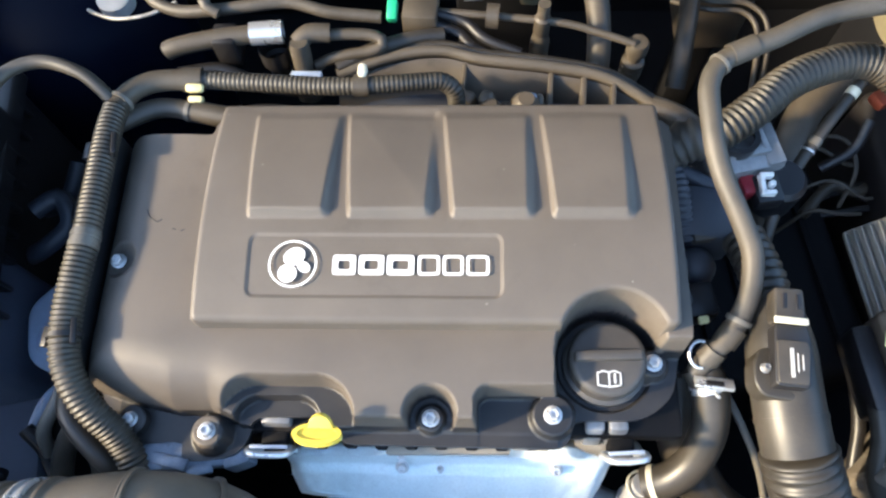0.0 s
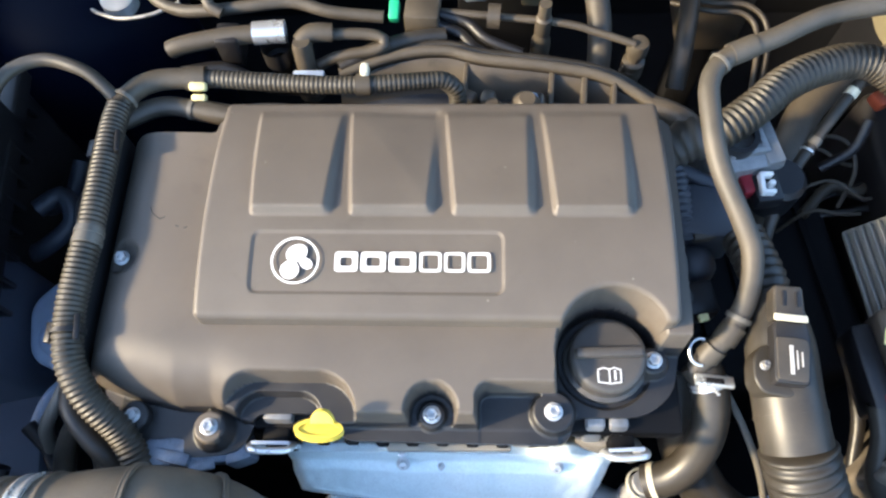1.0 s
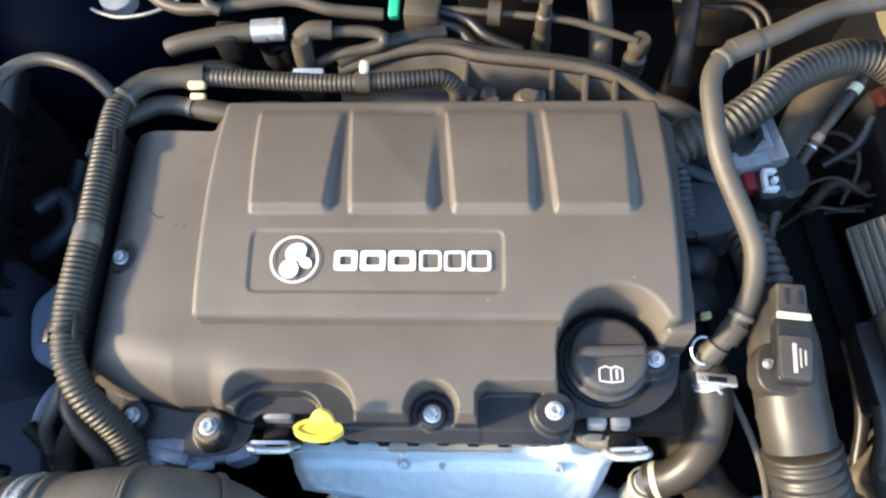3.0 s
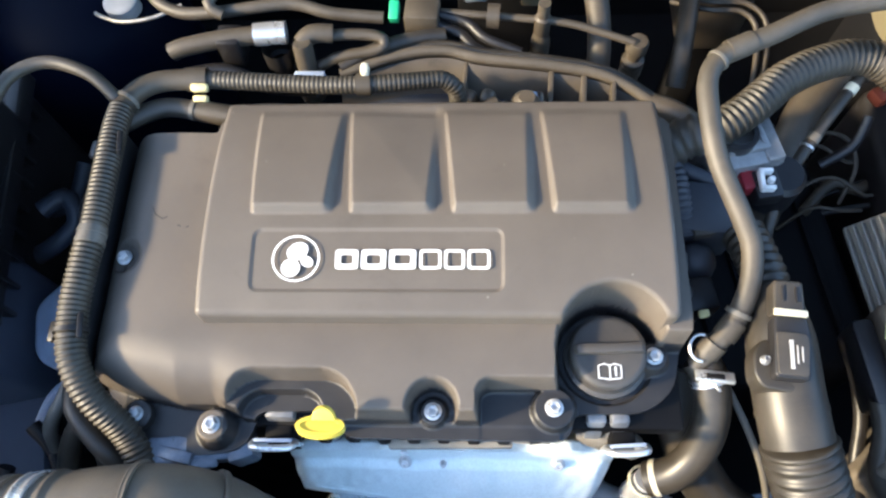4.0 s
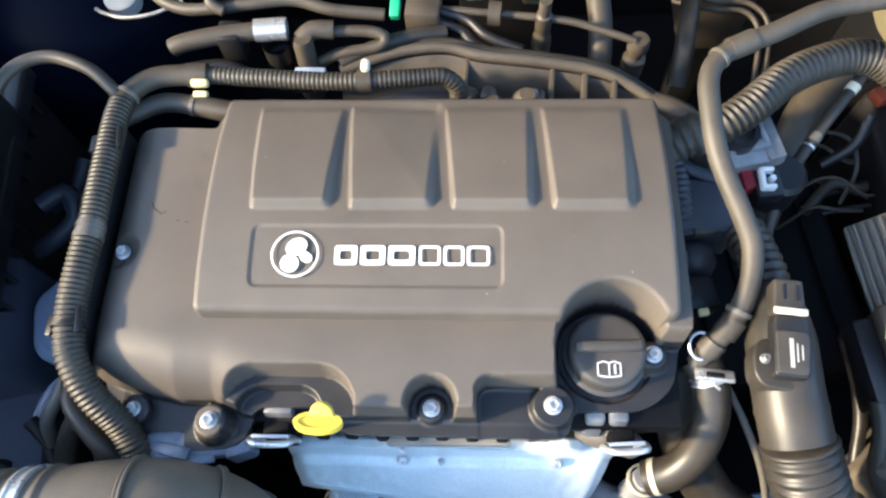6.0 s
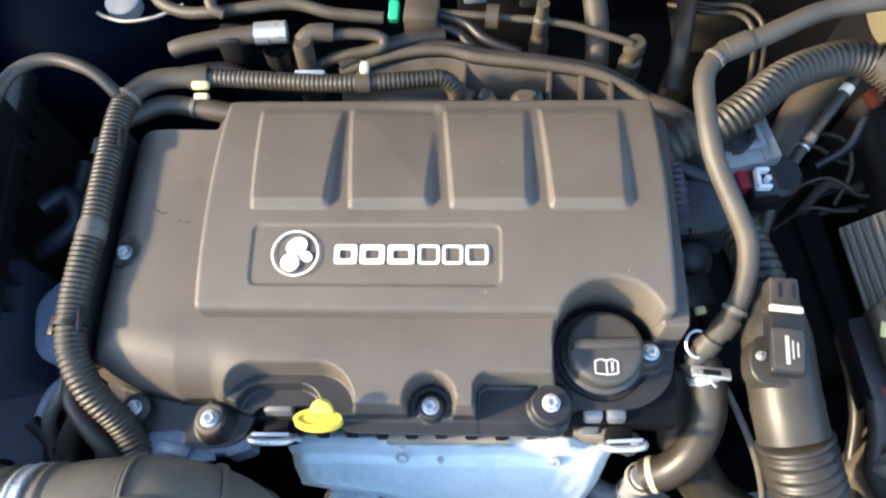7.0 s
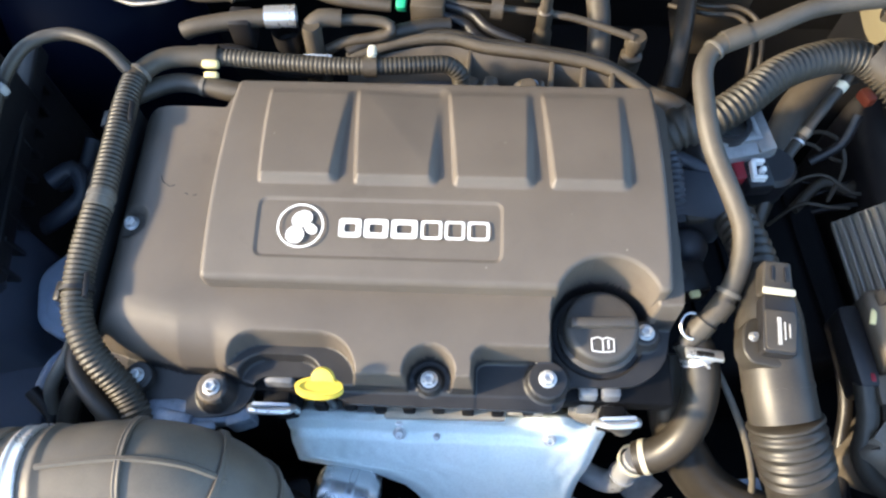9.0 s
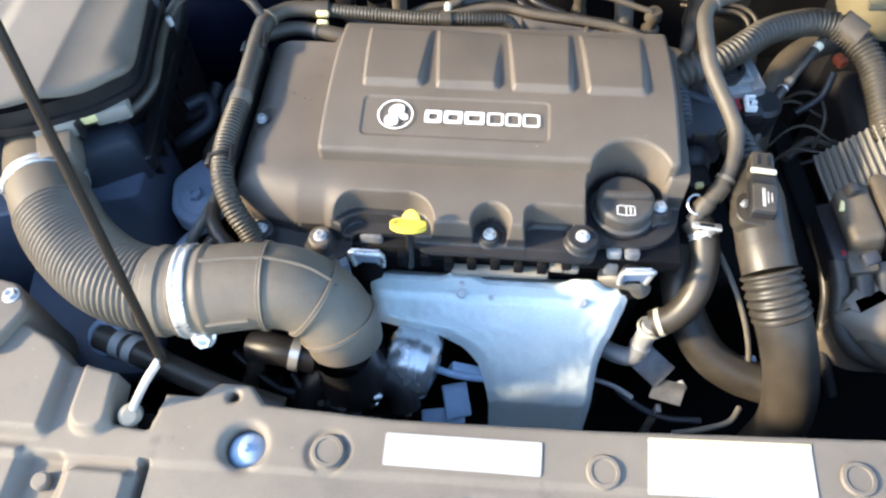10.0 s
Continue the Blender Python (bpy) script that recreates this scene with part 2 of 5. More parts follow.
# distances in plan, negative inside, for the moulded covers
def d_poly(points):
    pts = np.array(points, float)

    def d(x, y):
        dist = np.full(x.shape, 1e9)
        sign = np.ones(x.shape)
        for i in range(len(pts)):
            a, b = pts[i], pts[i - 1]
            e, wx, wy = b - a, x - a[0], y - a[1]
            t = np.clip((wx * e[0] + wy * e[1]) / (e @ e), 0, 1)
            dist = np.minimum(dist, (wx - e[0] * t) ** 2 + (wy - e[1] * t) ** 2)
            c1, c2, c3 = y >= a[1], y < b[1], e[0] * wy > e[1] * wx
            sign = np.where((c1 & c2 & c3) | (~c1 & ~c2 & ~c3), -sign, sign)
        return sign * np.sqrt(dist)
    return d


def d_circle(cx, cy, r):
    return lambda x, y: np.hypot(x - cx, y - cy) - r


def d_box(x0, x1, y0, y1, r=0.0):
    def d(x, y):
        qx = np.abs(x - (x0 + x1) / 2) - (x1 - x0) / 2 + r
        qy = np.abs(y - (y0 + y1) / 2) - (y1 - y0) / 2 + r
        return np.hypot(np.maximum(qx, 0), np.maximum(qy, 0)) + np.minimum(np.maximum(qx, qy), 0) - r
    return d


def soft(x):
    x = np.clip(x, 0, 1)
    return x * x * (3 - 2 * x)


def smin(a, b, k):
    h = np.clip(0.5 + 0.5 * (b - a) / k, 0, 1)
    return b * (1 - h) + a * h - k * h * (1 - h)


def moulding(x0, x1, y0, y1, step, shape, height, drop):
    """A moulded sheet over a plan shape with a skirt round its edge."""
    nx, ny = int((x1 - x0) / step), int((y1 - y0) / step)
    X, Y = np.meshgrid(np.linspace(x0, x1, nx + 1), np.linspace(y0, y1, ny + 1))
    S = shape(X, Y)
    for _ in range(2):
        e = 1e-5
        gx, gy = (shape(X + e, Y) - shape(X - e, Y)) / (2 * e), (shape(X, Y + e) - shape(X, Y - e)) / (2 * e)
        out = np.where((S > 0) & (S < 2.2 * step), S, 0)
        X, Y = X - out * gx, Y - out * gy
        if _ == 0:
            inside = S <= 0
            S = shape(X, Y)
    Z = height(X, Y)
    cell = inside[:-1, :-1] | inside[1:, :-1] | inside[:-1, 1:] | inside[1:, 1:]
    idx = np.arange(X.size).reshape(X.shape)
    rows, cols = np.nonzero(cell)
    quads = np.stack([idx[rows, cols], idx[rows, cols + 1], idx[rows + 1, cols + 1], idx[rows + 1, cols]], 1)
    used, flat_ids = np.unique(quads, return_inverse=True)
    quads = flat_ids.reshape(quads.shape)
    co = np.stack([X.ravel()[used], Y.ravel()[used], Z.ravel()[used]], 1)
    me = bpy.data.meshes.new("tmp")
    me.from_pydata(co.tolist(), [], quads.tolist())
    bm = bmesh.new()
    bm.from_mesh(me)
    bpy.data.meshes.remove(me)
    edge = [e for e in bm.edges if e.is_boundary]
    new_v = [v for v in bmesh.ops.extrude_edge_only(bm, edges=edge)["geom"] if isinstance(v, bmesh.types.BMVert)]
    for v in new_v:
        v.co.z -= drop
    bmesh.ops.recalc_face_normals(bm, faces=bm.faces[:])
    return bm


# ---- the bay ----
def slab(name, c, s, mat, label, turn=(0, 0, 0), bevel=0.0):
    return tagged(part(name, add_box(blank(), c, s, turn, bevel), mat, None), label, name.split("_")[0], kind="structure")


# floor, rear and front walls wear the shade black so the gaps stay dark
slab("floor", (0, 0.25, 0.40), (1.9, 1.7, 0.04), DEEP, "near-black undertray at the bottom of the engine bay")
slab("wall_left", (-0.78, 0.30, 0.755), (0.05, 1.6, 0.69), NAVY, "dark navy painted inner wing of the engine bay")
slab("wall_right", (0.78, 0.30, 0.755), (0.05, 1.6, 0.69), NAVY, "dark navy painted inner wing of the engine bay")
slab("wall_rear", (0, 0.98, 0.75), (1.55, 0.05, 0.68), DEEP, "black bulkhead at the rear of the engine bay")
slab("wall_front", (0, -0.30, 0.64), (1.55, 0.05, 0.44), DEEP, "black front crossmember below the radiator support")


def bonnet():
    ob = thing("bonnet", "raised dark navy car bonnet seen from below", "bonnet")
    bm = blank()
    m = pose(0, 0.98, 1.06, -60, 0, 0)
    outline = round_outline([(-0.72, 0.0), (0.72, 0.0), (0.62, -1.24), (-0.62, -1.24)], 0.12)
    prism(bm, outline, 0.0, 0.025, 0.008, m)
    part("panel", bm, NAVY, ob)


bonnet()
# ---- the engine ----
BASE_LINE = [(-0.186, 0.350), (-0.188, 0.335), (-0.262, 0.338), (-0.270, 0.326), (-0.269, 0.140), (-0.258, 0.108), (-0.236, 0.088), (-0.190, 0.078), (-0.152, 0.084), (-0.143, 0.112), (-0.082, 0.113),
             (-0.070, 0.092), (0.100, 0.091), (0.104, 0.112), (0.160, 0.113), (0.182, 0.130), (0.190, 0.170), (0.190, 0.350)]
_bl = d_poly(round_outline(BASE_LINE, 0.012, 3))


def base_shape(x, y):
    return _bl(x, y) - 0.003


_dip_outer = d_box(-0.163, -0.060, 0.02, 0.131, 0.028)
_dip_inner = d_box(-0.152, -0.088, 0.02, 0.122, 0.018)
_f1 = d_poly([(-0.30, 0.140), (-0.266, 0.128), (-0.236, 0.119), (-0.200, 0.111), (-0.172, 0.1115), (-0.150, 0.103), (-0.05, 0.085), (-0.05, 0.05), (-0.30, 0.05)])
_f3 = d_box(0.034, 0.118, 0.02, 0.124, 0.008)
_cap_hole = d_circle(0.1325, 0.1535, 0.0370)
_cap_shelf = d_box(0.095, 0.22, 0.05, 0.158, 0.01)


def base_height(x, y):
    d_left = x + 0.272
    top = 0.987 - 0.010 * soft((0.165 - y) / 0.08) - 0.004 * soft((-0.2 - x) / 0.06)
    k = np.clip(d_left / 0.034, 0, 1)
    z = top - 0.030 * (1 - np.sqrt(1 - (1 - k) ** 2))
    z = np.where(x > -0.15, smin(z, 0.946 + np.maximum(y - 0.0985, 0) * 5.0, 0.002), z)
    out = soft((-0.105 - x) / 0.10)
    k = np.clip((y - 0.080) / 0.070, 0, 1)
    z = z - 0.036 * out * (1 - np.sqrt(1 - (1 - k) ** 2.2))
    k = np.clip(_f1(x, y) / 0.045, 0, 1)
    z = smin(z, 0.934 + 0.052 * np.sqrt(1 - (1 - k) ** 2), 0.004)
    for d, floor_z, slope in ((_dip_outer, 0.956, 8.0), (_dip_inner, 0.943, 7.0),
                              (d_circle(-0.002, 0.108, 0.0160), 0.949, 8.0), (d_box(-0.0180, 0.0140, 0.03, 0.108), 0.949, 8.0), (_f3, 0.946, 8.0),
                              (_cap_hole, 0.940, 8.0), (_cap_shelf, 0.944, 7.0), (d_circle(-0.255, 0.226, 0.0105), 0.974, 1.6), (d_box(-0.30, -0.255, 0.2155, 0.2365), 0.972, 1.6)):
        z = smin(z, floor_z + np.maximum(d(x, y), 0) * slope, 0.0020)
    for cx, cy, r, top_z in ((-0.173, 0.097, 0.0115, 0.951), (0.090, 0.1115, 0.0150, 0.9545), (-0.002, 0.108, 0.0095, 0.9545), (0.1685, 0.152, 0.010, 0.955)):
        z = np.maximum(z, top_z - np.maximum(np.hypot(x - cx, y - cy) - r, 0) * 3)
    return z


_pan = d_box(-0.181, 0.181, 0.168, 0.362, 0.006)
_pan_cap = d_circle(0.1325, 0.1535, 0.0405)


def panel_shape(x, y):
    return np.maximum(_pan(x, y), -_pan_cap(x, y))


PADS = ((-0.144, -0.085, -0.150, -0.080), (-0.067, -0.006, -0.074, -0.002), (0.012, 0.071, 0.004, 0.072), (0.089, 0.146, 0.083, 0.149))


def panel_height(x, y):
    z = 0.9985 + 0.0135 * (1 - np.clip(np.abs(y - 0.255) / 0.100, 0, 1.1) ** 2.2)
    t = (y - 0.256) / 0.094
    for i, (fl, fr, bl, br) in enumerate(PADS):
        lift = 0.0064 * (1 - 0.72 * np.clip(t, 0, 1))
        lift = lift * soft((0.352 - y) / 0.012)
        left = soft((x - (fl + (bl - fl) * t) + 0.0005) / 0.0035)
        right = soft(((fr + (br - fr) * t) - x + 0.0068) / 0.0088)
        front = soft((y - 0.2470) / 0.0075)
        z = z + lift * left * right * front
        if i == 1:
            # a diagonal tilt of the second pad stands in for a shadow across it
            shadow_dip = np.maximum((x + 0.068) * 0.835 + (y - 0.350) * 0.55, 0)
            z = z - 0.060 * shadow_dip * left * right * front * soft((0.356 - y) / 0.012)
    plate = d_box(-0.139, 0.051, 0.187, 0.2345, 0.006)(x, y)
    z = z - 0.0013 * soft(-plate / 0.0022 + 0.5)
    k = np.clip(-_pan(x, y) / 0.0050, 0, 1)
    z = z - 0.0050 * (1 - np.sqrt(1 - (1 - k) ** 2))
    k = np.clip(_pan_cap(x, y) / 0.0035, 0, 1)
    return z - 0.0035 * (1 - np.sqrt(1 - (1 - k) ** 2.0))


def engine_cover():
    ob = thing("engine_cover", "dusty dark grey-brown plastic engine cover on top of the engine", "engine cover")
    whole = moulding(-0.29, 0.20, 0.07, 0.36, 0.0011, base_shape, base_height, 0.006)
    lip = whole.copy()

    # low faces go black: cleaner plastic, plus the pockets' shade put into the colour
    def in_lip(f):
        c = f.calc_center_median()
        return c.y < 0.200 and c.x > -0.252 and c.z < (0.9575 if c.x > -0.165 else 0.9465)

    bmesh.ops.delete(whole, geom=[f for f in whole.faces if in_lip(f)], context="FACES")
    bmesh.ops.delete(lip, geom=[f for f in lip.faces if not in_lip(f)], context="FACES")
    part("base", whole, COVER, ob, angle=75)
    part("lower_lip", lip, COVER_DARK, ob, "clean black plastic lower lip with bolt pockets, darkened further for their shade", angle=75)
    raised = part("raised_panel", moulding(-0.186, 0.186, 0.164, 0.366, 0.0012, panel_shape, panel_height, 0.050), COVER, ob, "raised rectangular panel with four moulded pads", angle=75)
    for at, r in (((-0.173, 0.097, 0.951), 0.0050), ((-0.002, 0.108, 0.9545), 0.0050), ((0.090, 0.1115, 0.9545), 0.0052), ((-0.237, 0.106, 0.9445), 0.0045),
                  ((-0.255, 0.226, 0.976), 0.0046), ((-0.243, 0.346, 0.958), 0.0044), ((0.1685, 0.152, 0.955), 0.0050), ((0.197, 0.206, 0.950), 0.0046)):
        hexbolt(ob, at, r, label="zinc-plated hex bolt with a washer")
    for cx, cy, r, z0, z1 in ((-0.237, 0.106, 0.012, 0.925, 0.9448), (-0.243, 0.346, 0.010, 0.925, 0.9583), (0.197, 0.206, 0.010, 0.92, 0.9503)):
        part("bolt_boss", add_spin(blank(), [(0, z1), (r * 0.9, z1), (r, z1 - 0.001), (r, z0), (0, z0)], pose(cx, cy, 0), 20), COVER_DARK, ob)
    for pts in ([(-0.236, 0.268, 0), (-0.233, 0.262, 0), (-0.226, 0.257, 0)], [(-0.226, 0.257, 0), (-0.222, 0.259, 0)], [(-0.212, 0.251, 0), (-0.209, 0.250, 0)], [(-0.205, 0.249, 0), (-0.202, 0.250, 0)]):
        z = [float(base_height(np.array(p[0]), np.array(p[1]))) - 0.0003 for p in pts]
        tube_part("scuff", [(p[0], p[1], q) for p, q in zip(pts, z)], 0.0007, COVER_DARK, ob, "dark scuff mark", seg=6, step=0.002)
    # printed badge: a ring with plain shapes and six plain marks
    bm = blank()
    n = 40
    zb = 1.0104

    def face(pts, z):
        f = bm.faces.new([bm.verts.new((x, y, z + (y - 0.21) * 0.09)) for x, y in pts])
        return f

    for k in range(n):
        a, b = 2 * math.pi * k / n, 2 * math.pi * (k + 1) / n
        face([(-0.105 + 0.0183 * math.cos(a), 0.211 + 0.0183 * math.sin(a)), (-0.105 + 0.0183 * math.cos(b), 0.211 + 0.0183 * math.sin(b)),
              (-0.105 + 0.0168 * math.cos(b), 0.211 + 0.0168 * math.sin(b)), (-0.105 + 0.0168 * math.cos(a), 0.211 + 0.0168 * math.sin(a))], zb)
    for cx, cy, rx, ry, turn in ((-0.104, 0.2165, 0.0085, 0.0068, 0.5), (-0.1085, 0.2035, 0.0072, 0.0072, 0.0), (-0.0965, 0.2085, 0.0055, 0.0040, -0.6)):
        pts = []
        for k in range(18):
            a = 2 * math.pi * k / 18
            u, v = rx * math.cos(a), ry * math.sin(a)
            pts.append((cx + u * math.cos(turn) - v * math.sin(turn), cy + u * math.sin(turn) + v * math.cos(turn)))
        face(pts, zb + 0.0002)
    part("badge", bm, WHITE, raised, "white printed round badge", smooth=False)

    def block(x0, x1, y0, y1, hollow):
        outer = round_outline([(x0, y0), (x1, y0), (x1, y1), (x0, y1)], 0.003, 4)
        if not hollow:
            face(outer, zb)
            return
        t = hollow
        inner = round_outline([(x0 + t, y0 + t), (x1 - t, y0 + t), (x1 - t, y1 - t), (x0 + t, y1 - t)], 0.002, 4)
        for a, b, c, d in zip(outer, outer[1:] + outer[:1], inner[1:] + inner[:1], inner):
            face([a, b, c, d], zb)

    for x0, x1, hollow in ((-0.0750, -0.0575, 0.0042), (-0.0555, -0.0365, 0.0042), (-0.0345, -0.0140, 0.0042), (-0.0115, 0.0050, 0.0022), (0.0070, 0.0225, 0.0022), (0.0245, 0.0415, 0.0022)):
        bm = blank()
        block(x0, x1, 0.2025, 0.2180, hollow)
        part("mark", bm, WHITE, raised, "white printed mark", smooth=False)


engine_cover()


def filler_cap():
    at = (0.1325, 0.1530, 0.941)
    ob = thing("oil_filler_cap", "round black plastic oil filler cap in the engine cover", "filler cap", at=at)
    bm = blank()
    prof = [(0.0325, -0.002), (0.0325, 0.006), (0.0295, 0.008), (0.0295, 0.020), (0.0288, 0.0235), (0.0265, 0.0255), (0.024, 0.0258), (0, 0.0262)]
    add_spin(bm, prof, pose(*at), 64)
    part("body", bm, CAP, ob, angle=40)
    bm = blank()
    add_box(bm, (at[0], at[1] + 0.001, at[2] + 0.0285), (0.055, 0.0085, 0.008), (0, 0, 2), 0.002, 2, 0.9)
    part("grip_bar", bm, CAP, ob)
    # open-book symbol
    bm = blank()
    z = at[2] + 0.0268

    def line(x0, y0, x1, y1, w=0.0011):
        d = Vector((x1 - x0, y1 - y0, 0))
        s = Vector((-d.y, d.x, 0)).normalized() * w / 2
        e = d.normalized() * w / 2
        bm.faces.new([bm.verts.new(Vector((at[0] + u, at[1] + v, z)) + o) for u, v, o in ((x0, y0, s - e), (x0, y0, -s - e), (x1, y1, -s + e), (x1, y1, s + e))])

    cx, cy = -0.001, -0.0165
    line(cx - 0.0085, cy - 0.0048, cx - 0.0085, cy + 0.0045)
    line(cx + 0.0085, cy - 0.0048, cx + 0.0085, cy + 0.0045)
    line(cx, cy - 0.0060, cx, cy + 0.0048)
    line(cx - 0.0085, cy - 0.0048, cx, cy - 0.0060)
    line(cx + 0.0085, cy - 0.0048, cx, cy - 0.0060)
    line(cx - 0.0085, cy + 0.0045, cx - 0.004, cy + 0.0062)
    line(cx - 0.004, cy + 0.0062, cx, cy + 0.0048)
    line(cx + 0.0085, cy + 0.0045, cx + 0.004, cy + 0.0062)
    line(cx + 0.004, cy + 0.0062, cx, cy + 0.0048)
    line(cx + 0.0043, cy - 0.0025, cx + 0.0043, cy + 0.0012, 0.0015)
    line(cx + 0.0043, cy + 0.0026, cx + 0.0043, cy + 0.0034, 0.0015)
    part("symbol", bm, WHITE, ob, "white open-book symbol", smooth=False)


filler_cap()


def dipstick():
    at = (-0.080, 0.090, 0.985)
    ob = thing("dipstick", "bright yellow plastic oil dipstick handle beside the engine cover", "dipstick", at=at)
    bm = blank()
    add_tube(bm, [(-0.084, 0.098, 0.90), (-0.081, 0.094, 0.95), (-0.080, 0.091, 0.985)], 0.004)
    part("stem", bm, BLACK, ob)
    bm = blank()
    m = pose(-0.080, 0.088, 0.986, -14, 0, 0)
    out = [(0.0176 * math.cos(2 * math.pi * k / 36), 0.0078 * math.sin(2 * math.pi * k / 36)) for k in range(36)]
    inn = [(0.0140 * math.cos(2 * math.pi * k / 36), 0.0050 * math.sin(2 * math.pi * k / 36)) for k in range(36)]
    lo, hi, li, hi2 = ([bm.verts.new(m @ Vector((x, y, z))) for x, y in o] for o, z in ((out, 0.001), (out, 0.008), (inn, 0.0065), (inn, 0.008)))
    for k in range(36):
        j = (k + 1) % 36
        for a, b in ((lo, hi), (hi, hi2), (hi2, li)):
            bm.faces.new((a[k], a[j], b[j], b[k]))
    bm.faces.new(li)
    bm.faces.new(lo[::-1])
    bmesh.ops.recalc_face_normals(bm, faces=bm.faces[:])
    part("loop", bm, YELLOW, ob, angle=45)
    bm = blank()
    tab = [(0.0088 * math.cos(math.pi * k / 14), 0.0105 * math.sin(math.pi * k / 14)) for k in range(15)]
    prism(bm, [(x, y - 0.002) for x, y in tab], -0.002, 0.002, 0.0008, pose(-0.0775, 0.0955, 0.994, 38, 0, 0))
    part("tab", bm, YELLOW, ob)


dipstick()
def engine_block():
    ob = thing("engine_block", "cast engine block and head below the plastic cover, coloured near-black for shade", "engine")
    # block and head are coloured as dark as the shaded gap around them
    bm = blank()
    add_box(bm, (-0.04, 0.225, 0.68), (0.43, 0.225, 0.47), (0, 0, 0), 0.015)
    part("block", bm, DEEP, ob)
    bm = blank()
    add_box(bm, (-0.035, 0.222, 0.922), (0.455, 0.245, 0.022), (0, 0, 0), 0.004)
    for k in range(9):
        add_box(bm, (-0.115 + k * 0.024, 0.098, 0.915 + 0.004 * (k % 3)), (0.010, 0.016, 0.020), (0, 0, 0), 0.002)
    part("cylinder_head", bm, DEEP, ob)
    bm = blank()
    add_box(bm, (-0.190, 0.082, 0.925), (0.075, 0.022, 0.016), (0, 8, 6), 0.003)
    add_box(bm, (-0.158, 0.086, 0.915), (0.022, 0.026, 0.030), (0, 0, 20), 0.004)
    add_box(bm, (-0.205, 0.076, 0.933), (0.030, 0.010, 0.010), (0, 0, -12), 0.002)
    add_box(bm, (-0.182, 0.070, 0.930), (0.020, 0.008, 0.006), (0, 10, 14), 0.0015)
    part("bracket", bm, BRACKET, ob, "grimy blue-grey bracket at the end of the head")
    for x, y, w in ((-0.124, 0.110, 0.024), (0.124, 0.108, 0.015), (0.142, 0.108, 0.015)):
        bm = blank()
        add_box(bm, (x, y, 0.922), (w, 0.018, 0.036), (-12, 0, 0), 0.003)
        part("lug", bm, CAST, ob, "bright cast alloy lug under the cover edge")
    bm = blank()
    add_tube(bm, [(0.120, 0.106, 0.888), (0.134, 0.100, 0.896), (0.150, 0.096, 0.898), (0.160, 0.094, 0.885)], 0.011, 16)
    add_box(bm, (0.140, 0.110, 0.880), (0.040, 0.030, 0.030), (0, 0, 0), 0.005)
    part("outlet_boss", bm, TAPE, ob, "rounded grey casting at the end of the head")
    bm = blank()
    add_box(bm, (0.01, 0.093, 0.908), (0.100, 0.012, 0.008), (0, 0, 1), 0.002)
    add_box(bm, (0.075, 0.094, 0.920), (0.030, 0.008, 0.008), (0, 0, -2), 0.002)
    part("gasket_strip", bm, IVORY, ob, "grey strip along the head joint")


engine_block()


def lifting_eye(at, turn, w):
    ob = thing("lifting_eye", "bent zinc steel lifting eye bolted to the head", "bracket", group="lifting eyes", at=at)
    m = pose(*at, *turn)
    bm = blank()
    pts = [(-w * 0.9, 0.006, -0.036), (-w, 0.003, -0.012), (-w * 0.85, -0.002, 0.0), (0, -0.003, 0.001), (w * 0.85, -0.002, 0.0), (w, 0.003, -0.012), (w * 0.9, 0.006, -0.036)]
    add_tube(bm, [m @ Vector(p) for p in pts], 0.0028, 10, 0.003)
    part("loop", bm, BAND, ob)
    bm = blank()
    add_box(bm, (0, 0.006, -0.020), (w * 1.8, 0.003, 0.036), (8, 0, 0), 0.001)
    bmesh.ops.transform(bm, matrix=m, verts=bm.verts[:])
    part("plate", bm, MOUNT, ob)
    bm = blank()
    add_box(bm, (0, 0.016, -0.045), (w * 1.3, 0.020, 0.056), (0, 0, 0), 0.003)
    bmesh.ops.transform(bm, matrix=m, verts=bm.verts[:])
    part("shank", bm, DEEP, ob)


lifting_eye((-0.126, 0.083, 0.948), (0, 0, 0), 0.0165)
lifting_eye((0.147, 0.083, 0.942), (0, 0, 4), 0.0150)


